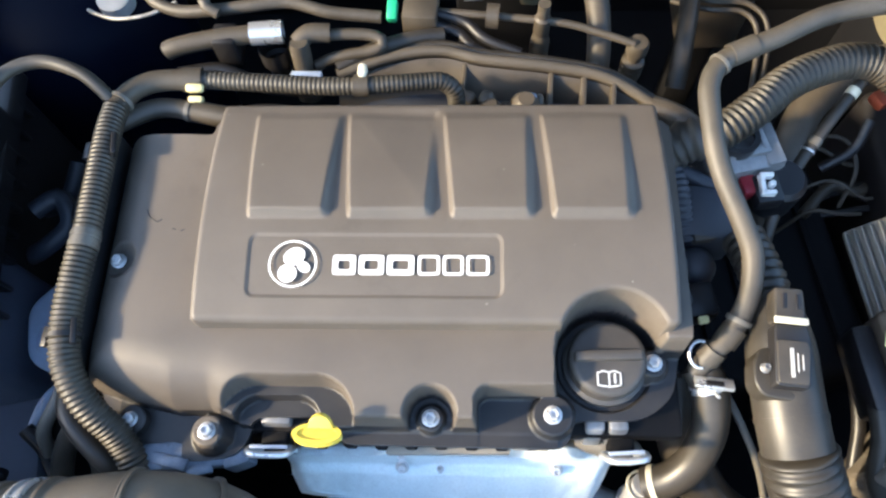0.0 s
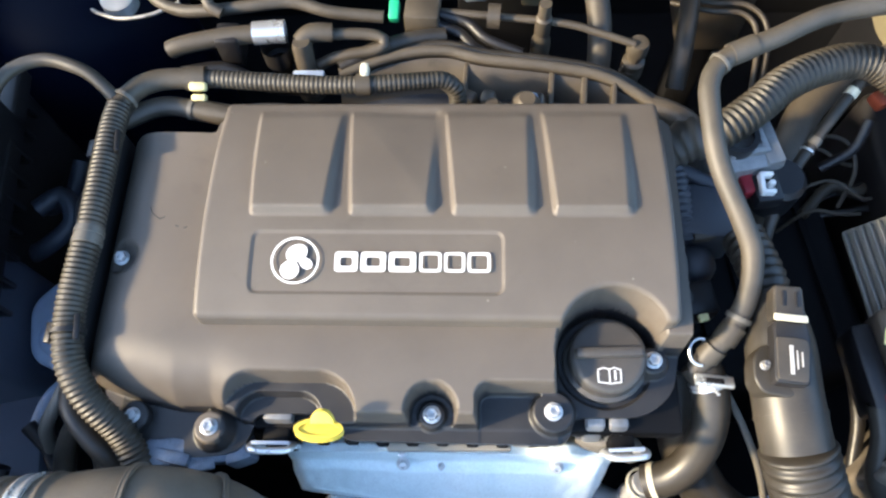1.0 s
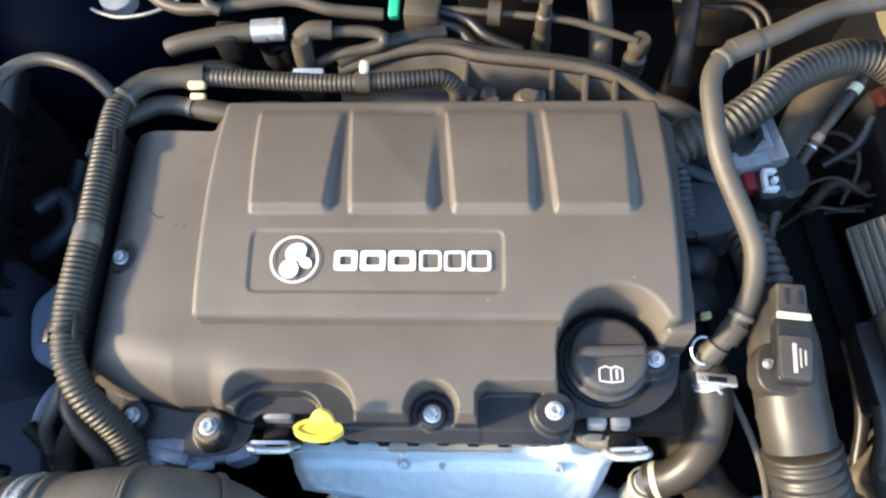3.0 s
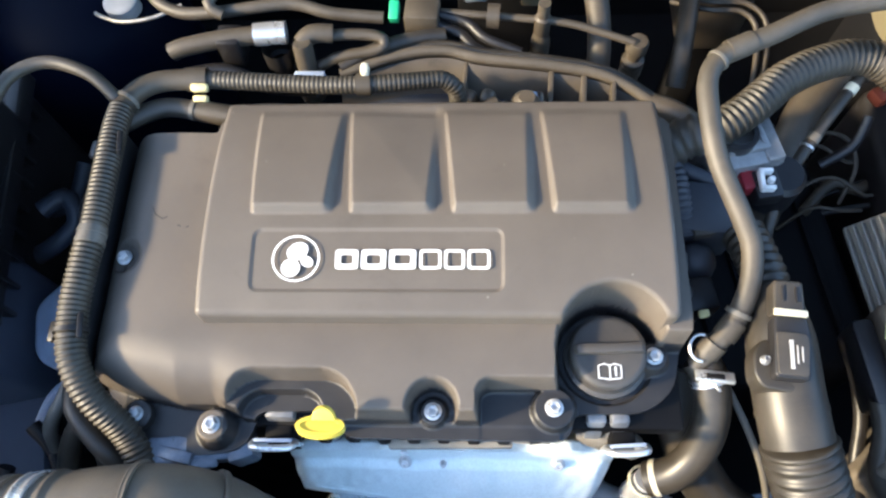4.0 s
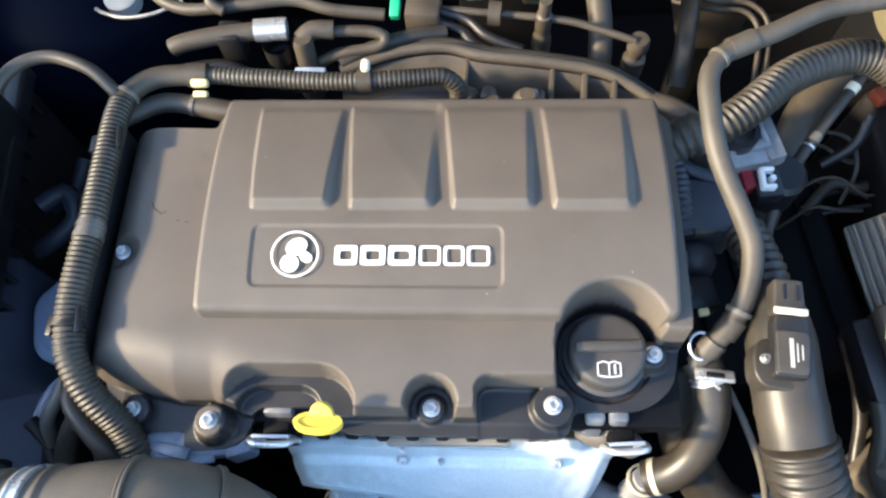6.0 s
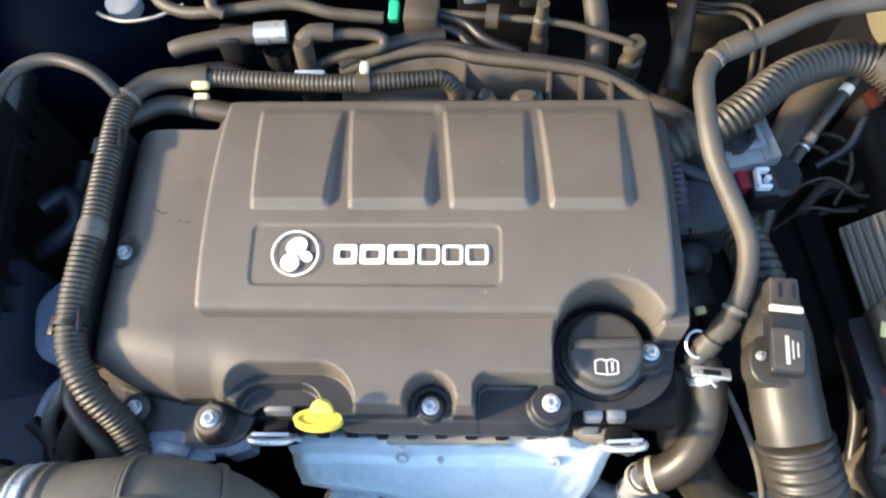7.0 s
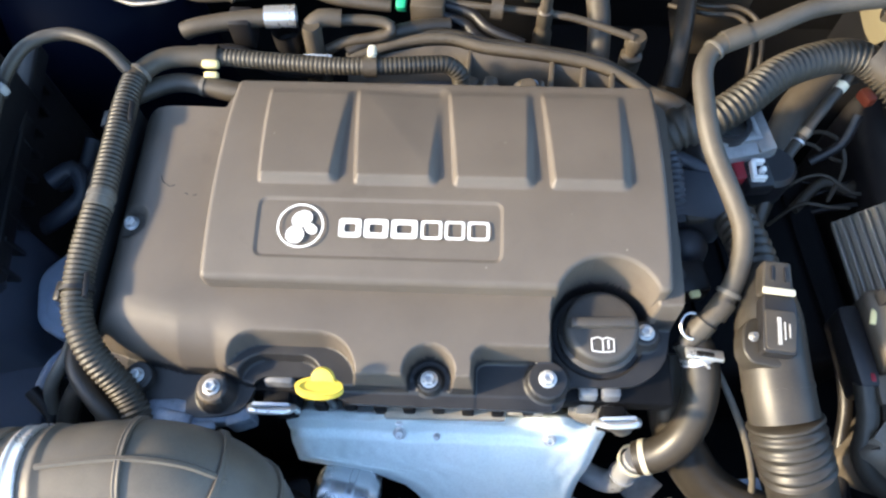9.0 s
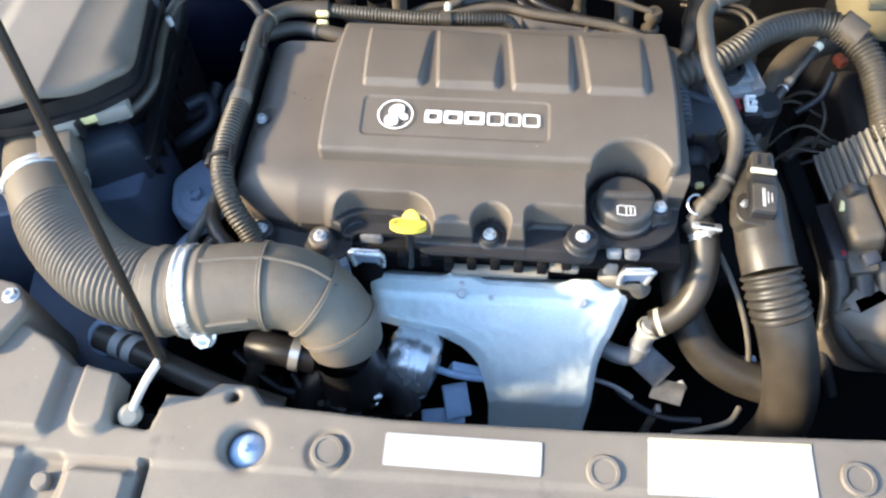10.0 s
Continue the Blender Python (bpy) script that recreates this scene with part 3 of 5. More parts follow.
def heat_shield():
    ob = thing("heat_shield", "bright pressed aluminium heat shield over the exhaust manifold", "heat shield")
    prof_v = [0.0, 0.10, 0.165, 0.225, 0.265, 0.355, 0.385, 0.405, 0.46, 0.50, 0.55, 0.72, 0.80, 1.0]
    prof_y = [0.108, 0.096, 0.0885, 0.0845, 0.0765, 0.062, 0.0575, 0.055, 0.046, 0.040, 0.033, 0.012, 0.004, -0.010]
    prof_z = [0.872, 0.884, 0.885, 0.868, 0.867, 0.850, 0.845, 0.842, 0.831, 0.824, 0.815, 0.786, 0.770, 0.690]
    left_x = [-0.122, -0.128, -0.130, -0.129, -0.127, -0.122, -0.088, -0.056, -0.026, -0.016, -0.007, 0.004, 0.007, 0.009]
    right_x = [0.140, 0.146, 0.148, 0.147, 0.143, 0.136, 0.133, 0.131, 0.127, 0.125, 0.124, 0.122, 0.121, 0.119]
    nu, nv = 96, 104
    bm = blank()
    grid = []
    for j in range(nv + 1):
        v = j / nv
        y, z, a, b = (float(np.interp(v, prof_v, q)) for q in (prof_y, prof_z, left_x, right_x))
        row = []
        for i in range(nu + 1):
            u = i / nu
            x = a + (b - a) * u
            edge = min(x - a, b - x)
            wide = 0.010 + 0.004 * (x - a < b - x)
            roll = max(0.0, 1 - edge / wide) ** 2
            press = 0.004 * math.exp(-((x - 0.06) / 0.05) ** 2 - ((v - 0.55) / 0.25) ** 2)
            dent = 0.0026 * noise.noise((x * 38, v * 5, 1.3)) + 0.0012 * noise.noise((x * 110, v * 22, 4.1)) + 0.0009 * math.exp(-((v - 0.34) / 0.10) ** 2) * max(0.0, 1 - edge / 0.05) * math.sin(x * 420 + v * 60)
            boss = sum(0.012 * math.exp(-(((x - bx) / 0.019) ** 4 + ((v - 0.13) / 0.09) ** 4)) for bx in (-0.029, 0.100))
            row.append(bm.verts.new((x, y - 0.35 * (press + dent), z + press + dent + boss - roll * 0.014)))
        grid.append(row)
    for j in range(nv):
        for i in range(nu):
            bm.faces.new((grid[j][i], grid[j][i + 1], grid[j + 1][i + 1], grid[j + 1][i]))
    bmesh.ops.recalc_face_normals(bm, faces=bm.faces[:])
    bmesh.ops.solidify(bm, geom=bm.faces[:], thickness=0.0012)
    part("pressing", bm, ALU, ob, angle=60)
    hexbolt(ob, (-0.029, 0.091, 0.886), 0.0045, label="small steel bolt on the shield")
    hexbolt(ob, (-0.029, 0.081, 0.877), 0.0042, up=(0, -0.5, 0.8))
    hexbolt(ob, (0.100, 0.081, 0.872), 0.0042, up=(0, -0.5, 0.8))
    hexbolt(ob, (0.003, 0.080, 0.874), 0.0022, up=(0, -0.5, 0.8))


heat_shield()


def turbo():
    ob = thing("turbocharger", "dark turbocharger with a silver actuator can beside the heat shield", "turbocharger")
    m = aim((-0.108, 0.036, 0.808), (-0.036, 0.020, 0.798))
    bm = blank()
    r = 0.0395
    add_spin(bm, [(0, -0.004), (r * 0.55, -0.002), (r * 0.9, 0.003), (r, 0.010), (r, 0.026), (r * 1.07, 0.027), (r * 1.07, 0.032), (r, 0.033), (r, 0.046), (r * 0.85, 0.054), (r * 0.3, 0.058), (0, 0.058)], m, 48)
    part("actuator_can", bm, CAN, ob, "shiny steel actuator can with a crimped rim", angle=30)
    # rod and plates are pale blue to paint in the blue sky light here
    bm = blank()
    add_tube(bm, [m @ Vector((0, 0, 0.055)), m @ Vector((0, 0.004, 0.085)), (0.02, 0.03, 0.765)], 0.004)
    add_box(bm, (-0.030, 0.004, 0.760), (0.030, 0.040, 0.006), (30, 10, 20), 0.002)
    add_box(bm, (-0.022, 0.030, 0.785), (0.036, 0.012, 0.020), (0, 20, 0), 0.002)
    add_box(bm, (-0.045, -0.010, 0.742), (0.050, 0.020, 0.012), (20, 0, 10), 0.002)
    part("actuator_rod", bm, HEADLAMP, ob)
    bm = blank()
    add_spin(bm, [(0.026, -0.06), (0.038, -0.05), (0.036, -0.02), (0.030, -0.012), (0.030, 0.05)], pose(-0.140, -0.002, 0.862, 6, 0, 0), 32)
    ring = [(-0.135 + 0.052 * math.cos(a), -0.02 + 0.030 * math.sin(a), 0.79 + 0.034 * math.sin(a)) for a in [k * 0.5 for k in range(12)]]
    add_tube(bm, ring, lambda u: 0.016 + 0.012 * u, 16, 0.008)
    add_box(bm, (-0.150, 0.01, 0.77), (0.09, 0.07, 0.08), (0, 0, 15), 0.012)
    part("compressor_housing", bm, BLACK, ob, "black cast compressor housing")
    bm = blank()
    add_tube(bm, [(-0.245, 0.012, 0.86), (-0.215, 0.006, 0.868), (-0.175, 0.002, 0.862)], 0.017, 18)
    part("inlet_hose", bm, BLACK, ob)
    band_part("clip", [(-0.245, 0.012, 0.86), (-0.215, 0.006, 0.868), (-0.175, 0.002, 0.862)], 0.72, 0.010, 0.0185, BAND, ob, "shiny hose clip")
    bm = blank()
    for c, s, t in (((-0.112, -0.021, 0.822), (0.010, 0.006, 0.020), (20, 0, 20)), ((-0.118, -0.024, 0.805), (0.006, 0.006, 0.016), (0, 30, 0)), ((-0.087, -0.018, 0.775), (0.008, 0.006, 0.026), (0, -20, 0))):
        add_box(bm, c, s, t, 0.0015, 1)
    part("lug", bm, BAND, ob, "chipped bright metal edges")
    bm = blank()
    for k in range(5):
        a = k * 1.256
        add_spin(bm, [(0, 0.006), (0.004, 0.006), (0.0045, 0.004), (0.0045, -0.006)], pose(-0.155 + 0.022 * math.cos(a), -0.024 + 0.012 * math.sin(a), 0.812), 8)
    add_tube(bm, [(-0.21, 0.0, 0.82), (-0.19, -0.02, 0.81), (-0.16, -0.03, 0.80), (-0.13, -0.035, 0.80)], 0.004)
    add_tube(bm, [(-0.28, 0.02, 0.82), (-0.23, -0.01, 0.80), (-0.18, -0.025, 0.78)], 0.005)
    part("fitting", bm, BLACK, ob)


turbo()

# ---- air intake ----
HOSE = [(-0.490, 0.260, 0.955), (-0.488, 0.215, 0.965), (-0.482, 0.175, 0.970), (-0.462, 0.128, 0.972), (-0.427, 0.078, 0.972), (-0.390, 0.044, 0.972), (-0.350, 0.021, 0.973), (-0.310, 0.013, 0.973), (-0.265, 0.016, 0.973),
        (-0.222, 0.023, 0.974), (-0.186, 0.025, 0.971), (-0.157, 0.020, 0.955), (-0.142, 0.010, 0.932), (-0.138, 0.003, 0.912)]


def intake_hose():
    ob = thing("air_intake_hose", "wide dusty black corrugated rubber air hose held by a bright clamp", "air hose", at=(-0.3, 0.0, 0.9))
    line, length = spline(HOSE, 0.004)

    def cut(a, b):
        n = len(line) - 1
        return line[int(a * n):int(b * n) + 1:4] + [line[int(b * n)]]

    us = [(p - Vector((-0.312, 0.013, 0.973))).length for p in line]
    u1 = us.index(min(us)) / (len(line) - 1)
    us = [(p - Vector((-0.437, 0.092, 0.972))).length for p in line]
    u0 = us.index(min(us)) / (len(line) - 1)
    us = [(p - Vector((-0.272, 0.016, 0.973))).length for p in line]
    u2 = us.index(min(us)) / (len(line) - 1)
    tube_part("neck", cut(0, u0 + 0.01), 0.0392, HOSE_SKIN, ob, seg=36)
    tube_part("bellows", cut(u0, u1), 0.0395, HOSE_SKIN, ob, "finely corrugated rubber bellows", seg=36, pitch=0.0052, depth=0.0013)
    bm = blank()
    add_tube(bm, cut(u1, u2 + 0.01), lambda u: 0.0410 + (0.0022 if 0.15 < u < 0.38 or 0.62 < u < 0.9 else 0.0), 36, 0.0015)
    part("collar", bm, HOSE_SKIN, ob)
    tube_part("sleeve", cut(u2, 1.0), lambda u: 0.0425 - 0.0055 * u + 0.0020 * math.exp(-((u - 0.075) / 0.018) ** 4), HOSE_SKIN, ob, seg=36, step=0.003)
    band_part("clamp", HOSE, u2 - 0.004, 0.013, 0.0440, BAND, ob, "bright steel hose clamp", 40, 0.0006)
    band_part("clamp", HOSE, u0 - 0.075, 0.012, 0.0405, BAND, ob, "bright steel hose clamp", 40, 0.0006)
    rest = cut(u2, 1.0)
    for u, r in ((0.40, 0.0400), (0.66, 0.0388), (0.86, 0.0374)):
        band_part("rib", rest, u, 0.0046, r + 0.0026, HOSE_SKIN, ob, "", 36, 0.0003)
    bm = blank()
    n = len(line) - 1
    seam = []
    for k in range(int((u2 + 0.03) * n), int(0.93 * n), 5):
        d = (line[min(k + 1, n)] - line[k - 1]).normalized()
        up = Vector((0, 0.15, 1.0))
        seam.append(line[k] + (up - d * up.dot(d)).normalized() * (0.0430 - 0.0058 * (k / n - u2) / (1 - u2)))
    add_tube(bm, seam, 0.0024, 6, 0.005)
    low = []
    for k in range(int((u2 + 0.03) * n), int(0.80 * n), 5):
        d = (line[min(k + 1, n)] - line[k - 1]).normalized()
        up = Vector((0, -1.0, 0.2))
        low.append(line[k] + (up - d * up.dot(d)).normalized() * (0.0430 - 0.0058 * (k / n - u2) / (1 - u2)))
    add_tube(bm, low, 0.0024, 6, 0.005)
    part("seam", bm, HOSE_SKIN, ob)
    hexbolt(ob, (-0.260, -0.024, 0.957), 0.0082, BAND, "clamp_screw", up=(0.2, -0.6, 0.5), h=0.012)
    bm = blank()
    add_box(bm, (-0.268, -0.020, 0.965), (0.012, 0.014, 0.010), (30, 0, 0), 0.002)
    part("clamp_housing", bm, BAND, ob)
    hexbolt(ob, (-0.500, 0.115, 0.985), 0.007, BAND, "clamp_screw", up=(-0.6, -0.5, 0.5), h=0.012)


intake_hose()


def airbox():
    ob = thing("airbox", "large air filter box with dusty brown-grey lid and black housing", "airbox")
    lid = round_outline([(-0.374, 0.218), (-0.410, 0.182), (-0.475, 0.152), (-0.640, 0.125), (-0.640, 0.372), (-0.392, 0.356)], 0.014)
    edge = d_poly(lid)

    def lid_height(x, y):
        z = 1.0555 + 0.011 * np.where(x < -0.440, 1.0, np.exp(-np.maximum(x + 0.440, 0) / 0.026)) - 0.010 * soft((-0.50 - x) / 0.03)
        k = np.clip(-edge(x, y) / 0.010, 0, 1)
        z = z - 0.005 * (1 - np.sqrt(1 - (1 - k) ** 2))
        return z - 0.010 * soft((x + 0.402) / 0.03) * soft((y - 0.20) / 0.05)

    bm = moulding(-0.65, -0.36, 0.11, 0.39, 0.0025, edge, lid_height, 0.004)
    part("lid", bm, LID, ob, "dusty grey-brown lid", angle=60)
    # the rim's black holds the shade below the lid edge
    bm = blank()
    prism(bm, round_outline([(-0.376, 0.222), (-0.412, 0.190), (-0.475, 0.158), (-0.640, 0.130), (-0.640, 0.370), (-0.394, 0.354)], 0.014), 1.016, 1.0445)
    prism(bm, round_outline([(-0.370, 0.222), (-0.408, 0.186), (-0.475, 0.154), (-0.642, 0.126), (-0.642, 0.374), (-0.388, 0.358)], 0.014), 1.018, 1.026)
    part("rim", bm, BLACK, ob, "clip rim under the lid, coloured black for its shade")
    # one housing in two colours: blue where sky-lit, black where shaded
    bm = blank()
    prism(bm, round_outline([(-0.388, 0.150), (-0.62, 0.09), (-0.62, 0.262), (-0.398, 0.262)], 0.012), 0.76, 0.93, 0.004)
    part("lower_housing", bm, HOUSING, ob, "lower half of the box, with sky light put into its blue")
    bm = blank()
    prism(bm, round_outline([(-0.400, 0.268), (-0.43, 0.240), (-0.62, 0.205), (-0.62, 0.40), (-0.402, 0.39)], 0.015), 0.928, 1.018, 0.004)
    prism(bm, round_outline([(-0.400, 0.258), (-0.62, 0.258), (-0.62, 0.44), (-0.418, 0.435)], 0.012), 0.76, 0.926, 0.004)
    part("upper_housing", bm, BLACK, ob, "upper and rear part of the box, coloured black for shade")
    bm = blank()
    prism(bm, round_outline([(-0.380, 0.190), (-0.396, 0.186), (-0.428, 0.44), (-0.412, 0.445)], 0.006), 0.925, 0.945, 0.003)
    part("side_flange", bm, BLACK, ob)
    for k in range(9):
        bm = blank()
        add_box(bm, (-0.389 - 0.0034 * k, 0.200 + 0.026 * k, 0.922), (0.018, 0.005, 0.034), (0, 0, 0), 0.0015)
        part("rib", bm, BLACK, ob)
    bm = blank()
    add_tube(bm, [(-0.490, 0.265, 0.955), (-0.488, 0.215, 0.965), (-0.480, 0.168, 0.970)], 0.0400, 32)
    part("outlet", bm, LID, ob)
    bm = blank()
    add_box(bm, (-0.425, 0.190, 0.945), (0.075, 0.050, 0.07), (0, 0, 30), 0.010, 2, 0.85)
    part("outlet_neck", bm, BLUEGREY, ob)


airbox()


def flow_sensor():
    ob = thing("air_flow_sensor", "grey plastic air flow sensor with a pale lock tab", "sensor", at=(-0.43, 0.17, 0.99))
    m = pose(-0.427, 0.191, 1.008, 0, 0, 24) @ Matrix.Scale(1.25, 4)
    for name, c, s, mat in (("plug", (0.022, 0, 0), (0.030, 0.017, 0.016), FINS), ("lock_tab", (0.004, 0.0, 0.004), (0.014, 0.019, 0.012), PALE_YELLOW), ("body", (-0.022, -0.002, 0.0), (0.036, 0.020, 0.018), FINS),
                            ("base", (-0.026, -0.020, -0.012), (0.028, 0.034, 0.030), LID), ("seal", (-0.006, -0.002, -0.002), (0.006, 0.022, 0.020), BLACK)):
        bm = blank()
        add_box(bm, c, s, (0, 0, 0), 0.003)
        bmesh.ops.transform(bm, matrix=m, verts=bm.verts[:])
        part(name, bm, mat, ob)


flow_sensor()


# ---- front panel ----
SUPPORT_LINE = [(-0.70, 0.00), (-0.440, -0.018), (-0.420, -0.028), (-0.398, -0.038), (-0.378, -0.056), (-0.328, -0.066), (-0.324, -0.108), (-0.290, -0.112), (-0.283, -0.078),
                (-0.252, -0.078), (-0.236, -0.064), (-0.208, -0.064), (-0.192, -0.081), (-0.075, -0.086), (0.10, -0.083), (0.34, -0.073), (0.70, -0.055), (0.70, -0.34), (-0.70, -0.34)]
_sup = d_poly(SUPPORT_LINE)
_hole = d_circle(-0.2025, -0.1195, 0.0175)
_tab = d_circle(-0.2215, -0.0765, 0.0048)


def support_shape(x, y):
    return np.maximum(np.maximum(_sup(x, y), -_hole(x, y)), -_tab(x, y))


def support_height(x, y):
    z = 0.950 + 0.0 * x
    z = z + 0.012 * soft(-d_box(-0.361, -0.321, -0.120, -0.02, 0.018)(x, y) / 0.005 + 0.3)
    z = z + 0.010 * soft((-0.375 - x) / 0.01) * soft((y + 0.128) / 0.01)
    z = z - 0.004 * soft((-0.139 + 0.03 * (x + 0.3) * 0.6 - y) / 0.002)
    z = z - 0.008 * soft(-d_box(-0.392, -0.354, -0.40, -0.137, 0.008)(x, y) / 0.004)
    z = z + 0.008 * soft(-d_box(-0.350, -0.292, -0.40, -0.147, 0.008)(x, y) / 0.004)
    z = z - 0.022 * soft(-d_box(-0.2895, -0.2800, -0.40, -0.137, 0.002)(x, y) / 0.003)
    z = z + 0.004 * soft(-d_box(-0.45, -0.394, -0.40, -0.134, 0.004)(x, y) / 0.003)
    z = z - 0.0035 * np.exp(-((np.maximum(_hole(x, y), 0)) / 0.004) ** 2)
    z = z - 0.0030 * np.exp(-((d_circle(-0.129, -0.119, 0.0165)(x, y)) / 0.0022) ** 2)
    z = z - 0.004 * soft(-d_box(-0.01, 0.26, -0.40, -0.146, 0.004)(x, y) / 0.002)
    s = support_shape(x, y)
    k = np.clip(-s / 0.004, 0, 1)
    return z - 0.004 * (1 - np.sqrt(1 - (1 - k) ** 2))


def radiator_support():
    ob = thing("radiator_support", "dusty grey-brown plastic panel across the front of the engine bay", "front panel")
    part("panel", moulding(-0.72, 0.72, -0.36, 0.02, 0.0026, support_shape, support_height, 0.03), SUPPORT, ob, angle=70)
    for x, y in ((-0.129, -0.119), (0.104, -0.119), (0.311, -0.109)):
        bm = blank()
        add_spin(bm, [(0.0145, -0.004), (0.0145, 0.002), (0.0135, 0.0034), (0.0105, 0.0036), (0.0100, 0.0024), (0, 0.0026)], pose(x, y, 0.9495), 32)
        part("push_pin", bm, SUPPORT, ob, "round plastic push pin")
    bm = blank()
    add_spin(bm, [(0.008, 0.0), (0.008, 0.005), (0.006, 0.007), (0, 0.007)], pose(-0.371, -0.161, 0.940), 20)
    part("push_pin", bm, SUPPORT, ob, "round plastic push pin")
    bm = blank()
    add_spin(bm, [(0.017, -0.02), (0.017, -0.012), (0.012, -0.006), (0.004, -0.004), (0.003, 0.002), (0, 0.003)], pose(-0.2025, -0.1195, 0.946), 28)
    part("adjuster", bm, HEADLAMP, ob, "blue-grey adjuster seen in the round hole")
    bm = blank()
    add_box(bm, (0.0, -0.105, 0.86), (1.35, 0.03, 0.14), (0, 0, 0), 0.006)
    part("crossmember", bm, DEEP, ob)


radiator_support()


def sticker(name, corners, label):
    ob = thing(name, label, "label", at=(corners[0][0], corners[0][1], 0.951))
    bm = blank()
    m = [Vector((x, y, 0.9512)) for x, y in corners]
    outline = round_outline([(p.x, p.y) for p in m], 0.002, 3)
    prism(bm, outline, 0.9506, 0.9513)
    part("paper", bm, PAPER, ob, smooth=False)
    return ob, m


def sticker_bar(ob, m, u0, u1, v0, v1, mat):
    bm = blank()
    q = lambda u, v: m[0].lerp(m[1], u).lerp(m[3].lerp(m[2], u), v)
    bm.faces.new([bm.verts.new(q(u, v) + Vector((0, 0, 0.0004))) for u, v in ((u0, v0), (u0, v1), (u1, v1), (u1, v0))])
    bmesh.ops.recalc_face_normals(bm, faces=bm.faces[:])
    part("print", bm, mat, ob, smooth=False)


_s, _m = sticker("information_label", [(-0.081, -0.099), (0.053, -0.098), (0.052, -0.127), (-0.081, -0.127)], "narrow white paper label stuck on the front panel")
sticker_bar(_s, _m, 0.945, 0.97, 0.72, 0.88, GREYPRINT)
_s, _m = sticker("information_label", [(0.142, -0.0870), (0.277, -0.0825), (0.2760, -0.130), (0.139, -0.1345)], "large white paper label stuck on the front panel")
sticker_bar(_s, _m, 0.0, 1.0, 0.01, 0.09, PALE_YELLOW)
sticker_bar(_s, _m, 0.03, 0.06, 0.14, 0.2, GREYPRINT)


def prop_rod():
    ob = thing("bonnet_prop_rod", "thin dark steel bonnet prop rod raised from the front panel", "prop rod", at=(-0.312, -0.098, 0.94))
    bm = blank()
    add_tube(bm, [(-0.316, -0.104, 0.925), (-0.311, -0.098, 0.945), (-0.288, -0.084, 0.985), (-0.267, -0.071, 1.014)], 0.0038, 12)
    part("lower_rod", bm, STEEL, ob, "bare shiny lower end of the rod")
    d = Vector((-0.152, 0.383, 0.911))
    p = Vector((-0.267, -0.071, 1.014))
    bm = blank()
    add_tube(bm, [p, p + d * 0.01 + Vector((-0.002, 0.004, 0.004)), p + d * 0.30, p + d * 0.60, p + d * 1.16], 0.0040, 12)
    part("upper_rod", bm, ROD, ob)
    bm = blank()
    add_spin(bm, [(0, 0.010), (0.006, 0.010), (0.010, 0.006), (0.0105, 0.0), (0.010, -0.006), (0.006, -0.010), (0, -0.01)], pose(-0.311, -0.0985, 0.9455, 30, 0, 40), 20)
    add_box(bm, (-0.316, -0.106, 0.930), (0.014, 0.012, 0.02), (20, 0, 0), 0.003)
    part("pivot", bm, IVORY, ob, "aged ivory plastic pivot knob")


prop_rod()
# ---- wiring harness ----
HARNESS = [(-0.222, 0.050, 0.905), (-0.228, 0.066, 0.930), (-0.242, 0.092, 0.948), (-0.262, 0.113, 0.970), (-0.275, 0.140, 0.985), (-0.2795, 0.175, 0.990), (-0.278, 0.21, 0.993), (-0.2765, 0.237, 0.994), (-0.277, 0.286, 0.994),
           (-0.278, 0.334, 0.993), (-0.276, 0.366, 0.990), (-0.258, 0.390, 0.986), (-0.219, 0.397, 0.982), (-0.163, 0.395, 0.980), (-0.108, 0.392, 0.979), (-0.068, 0.392, 0.979), (-0.029, 0.397, 0.976),
           (0.004, 0.402, 0.970), (0.014, 0.396, 0.955), (0.012, 0.388, 0.935)]


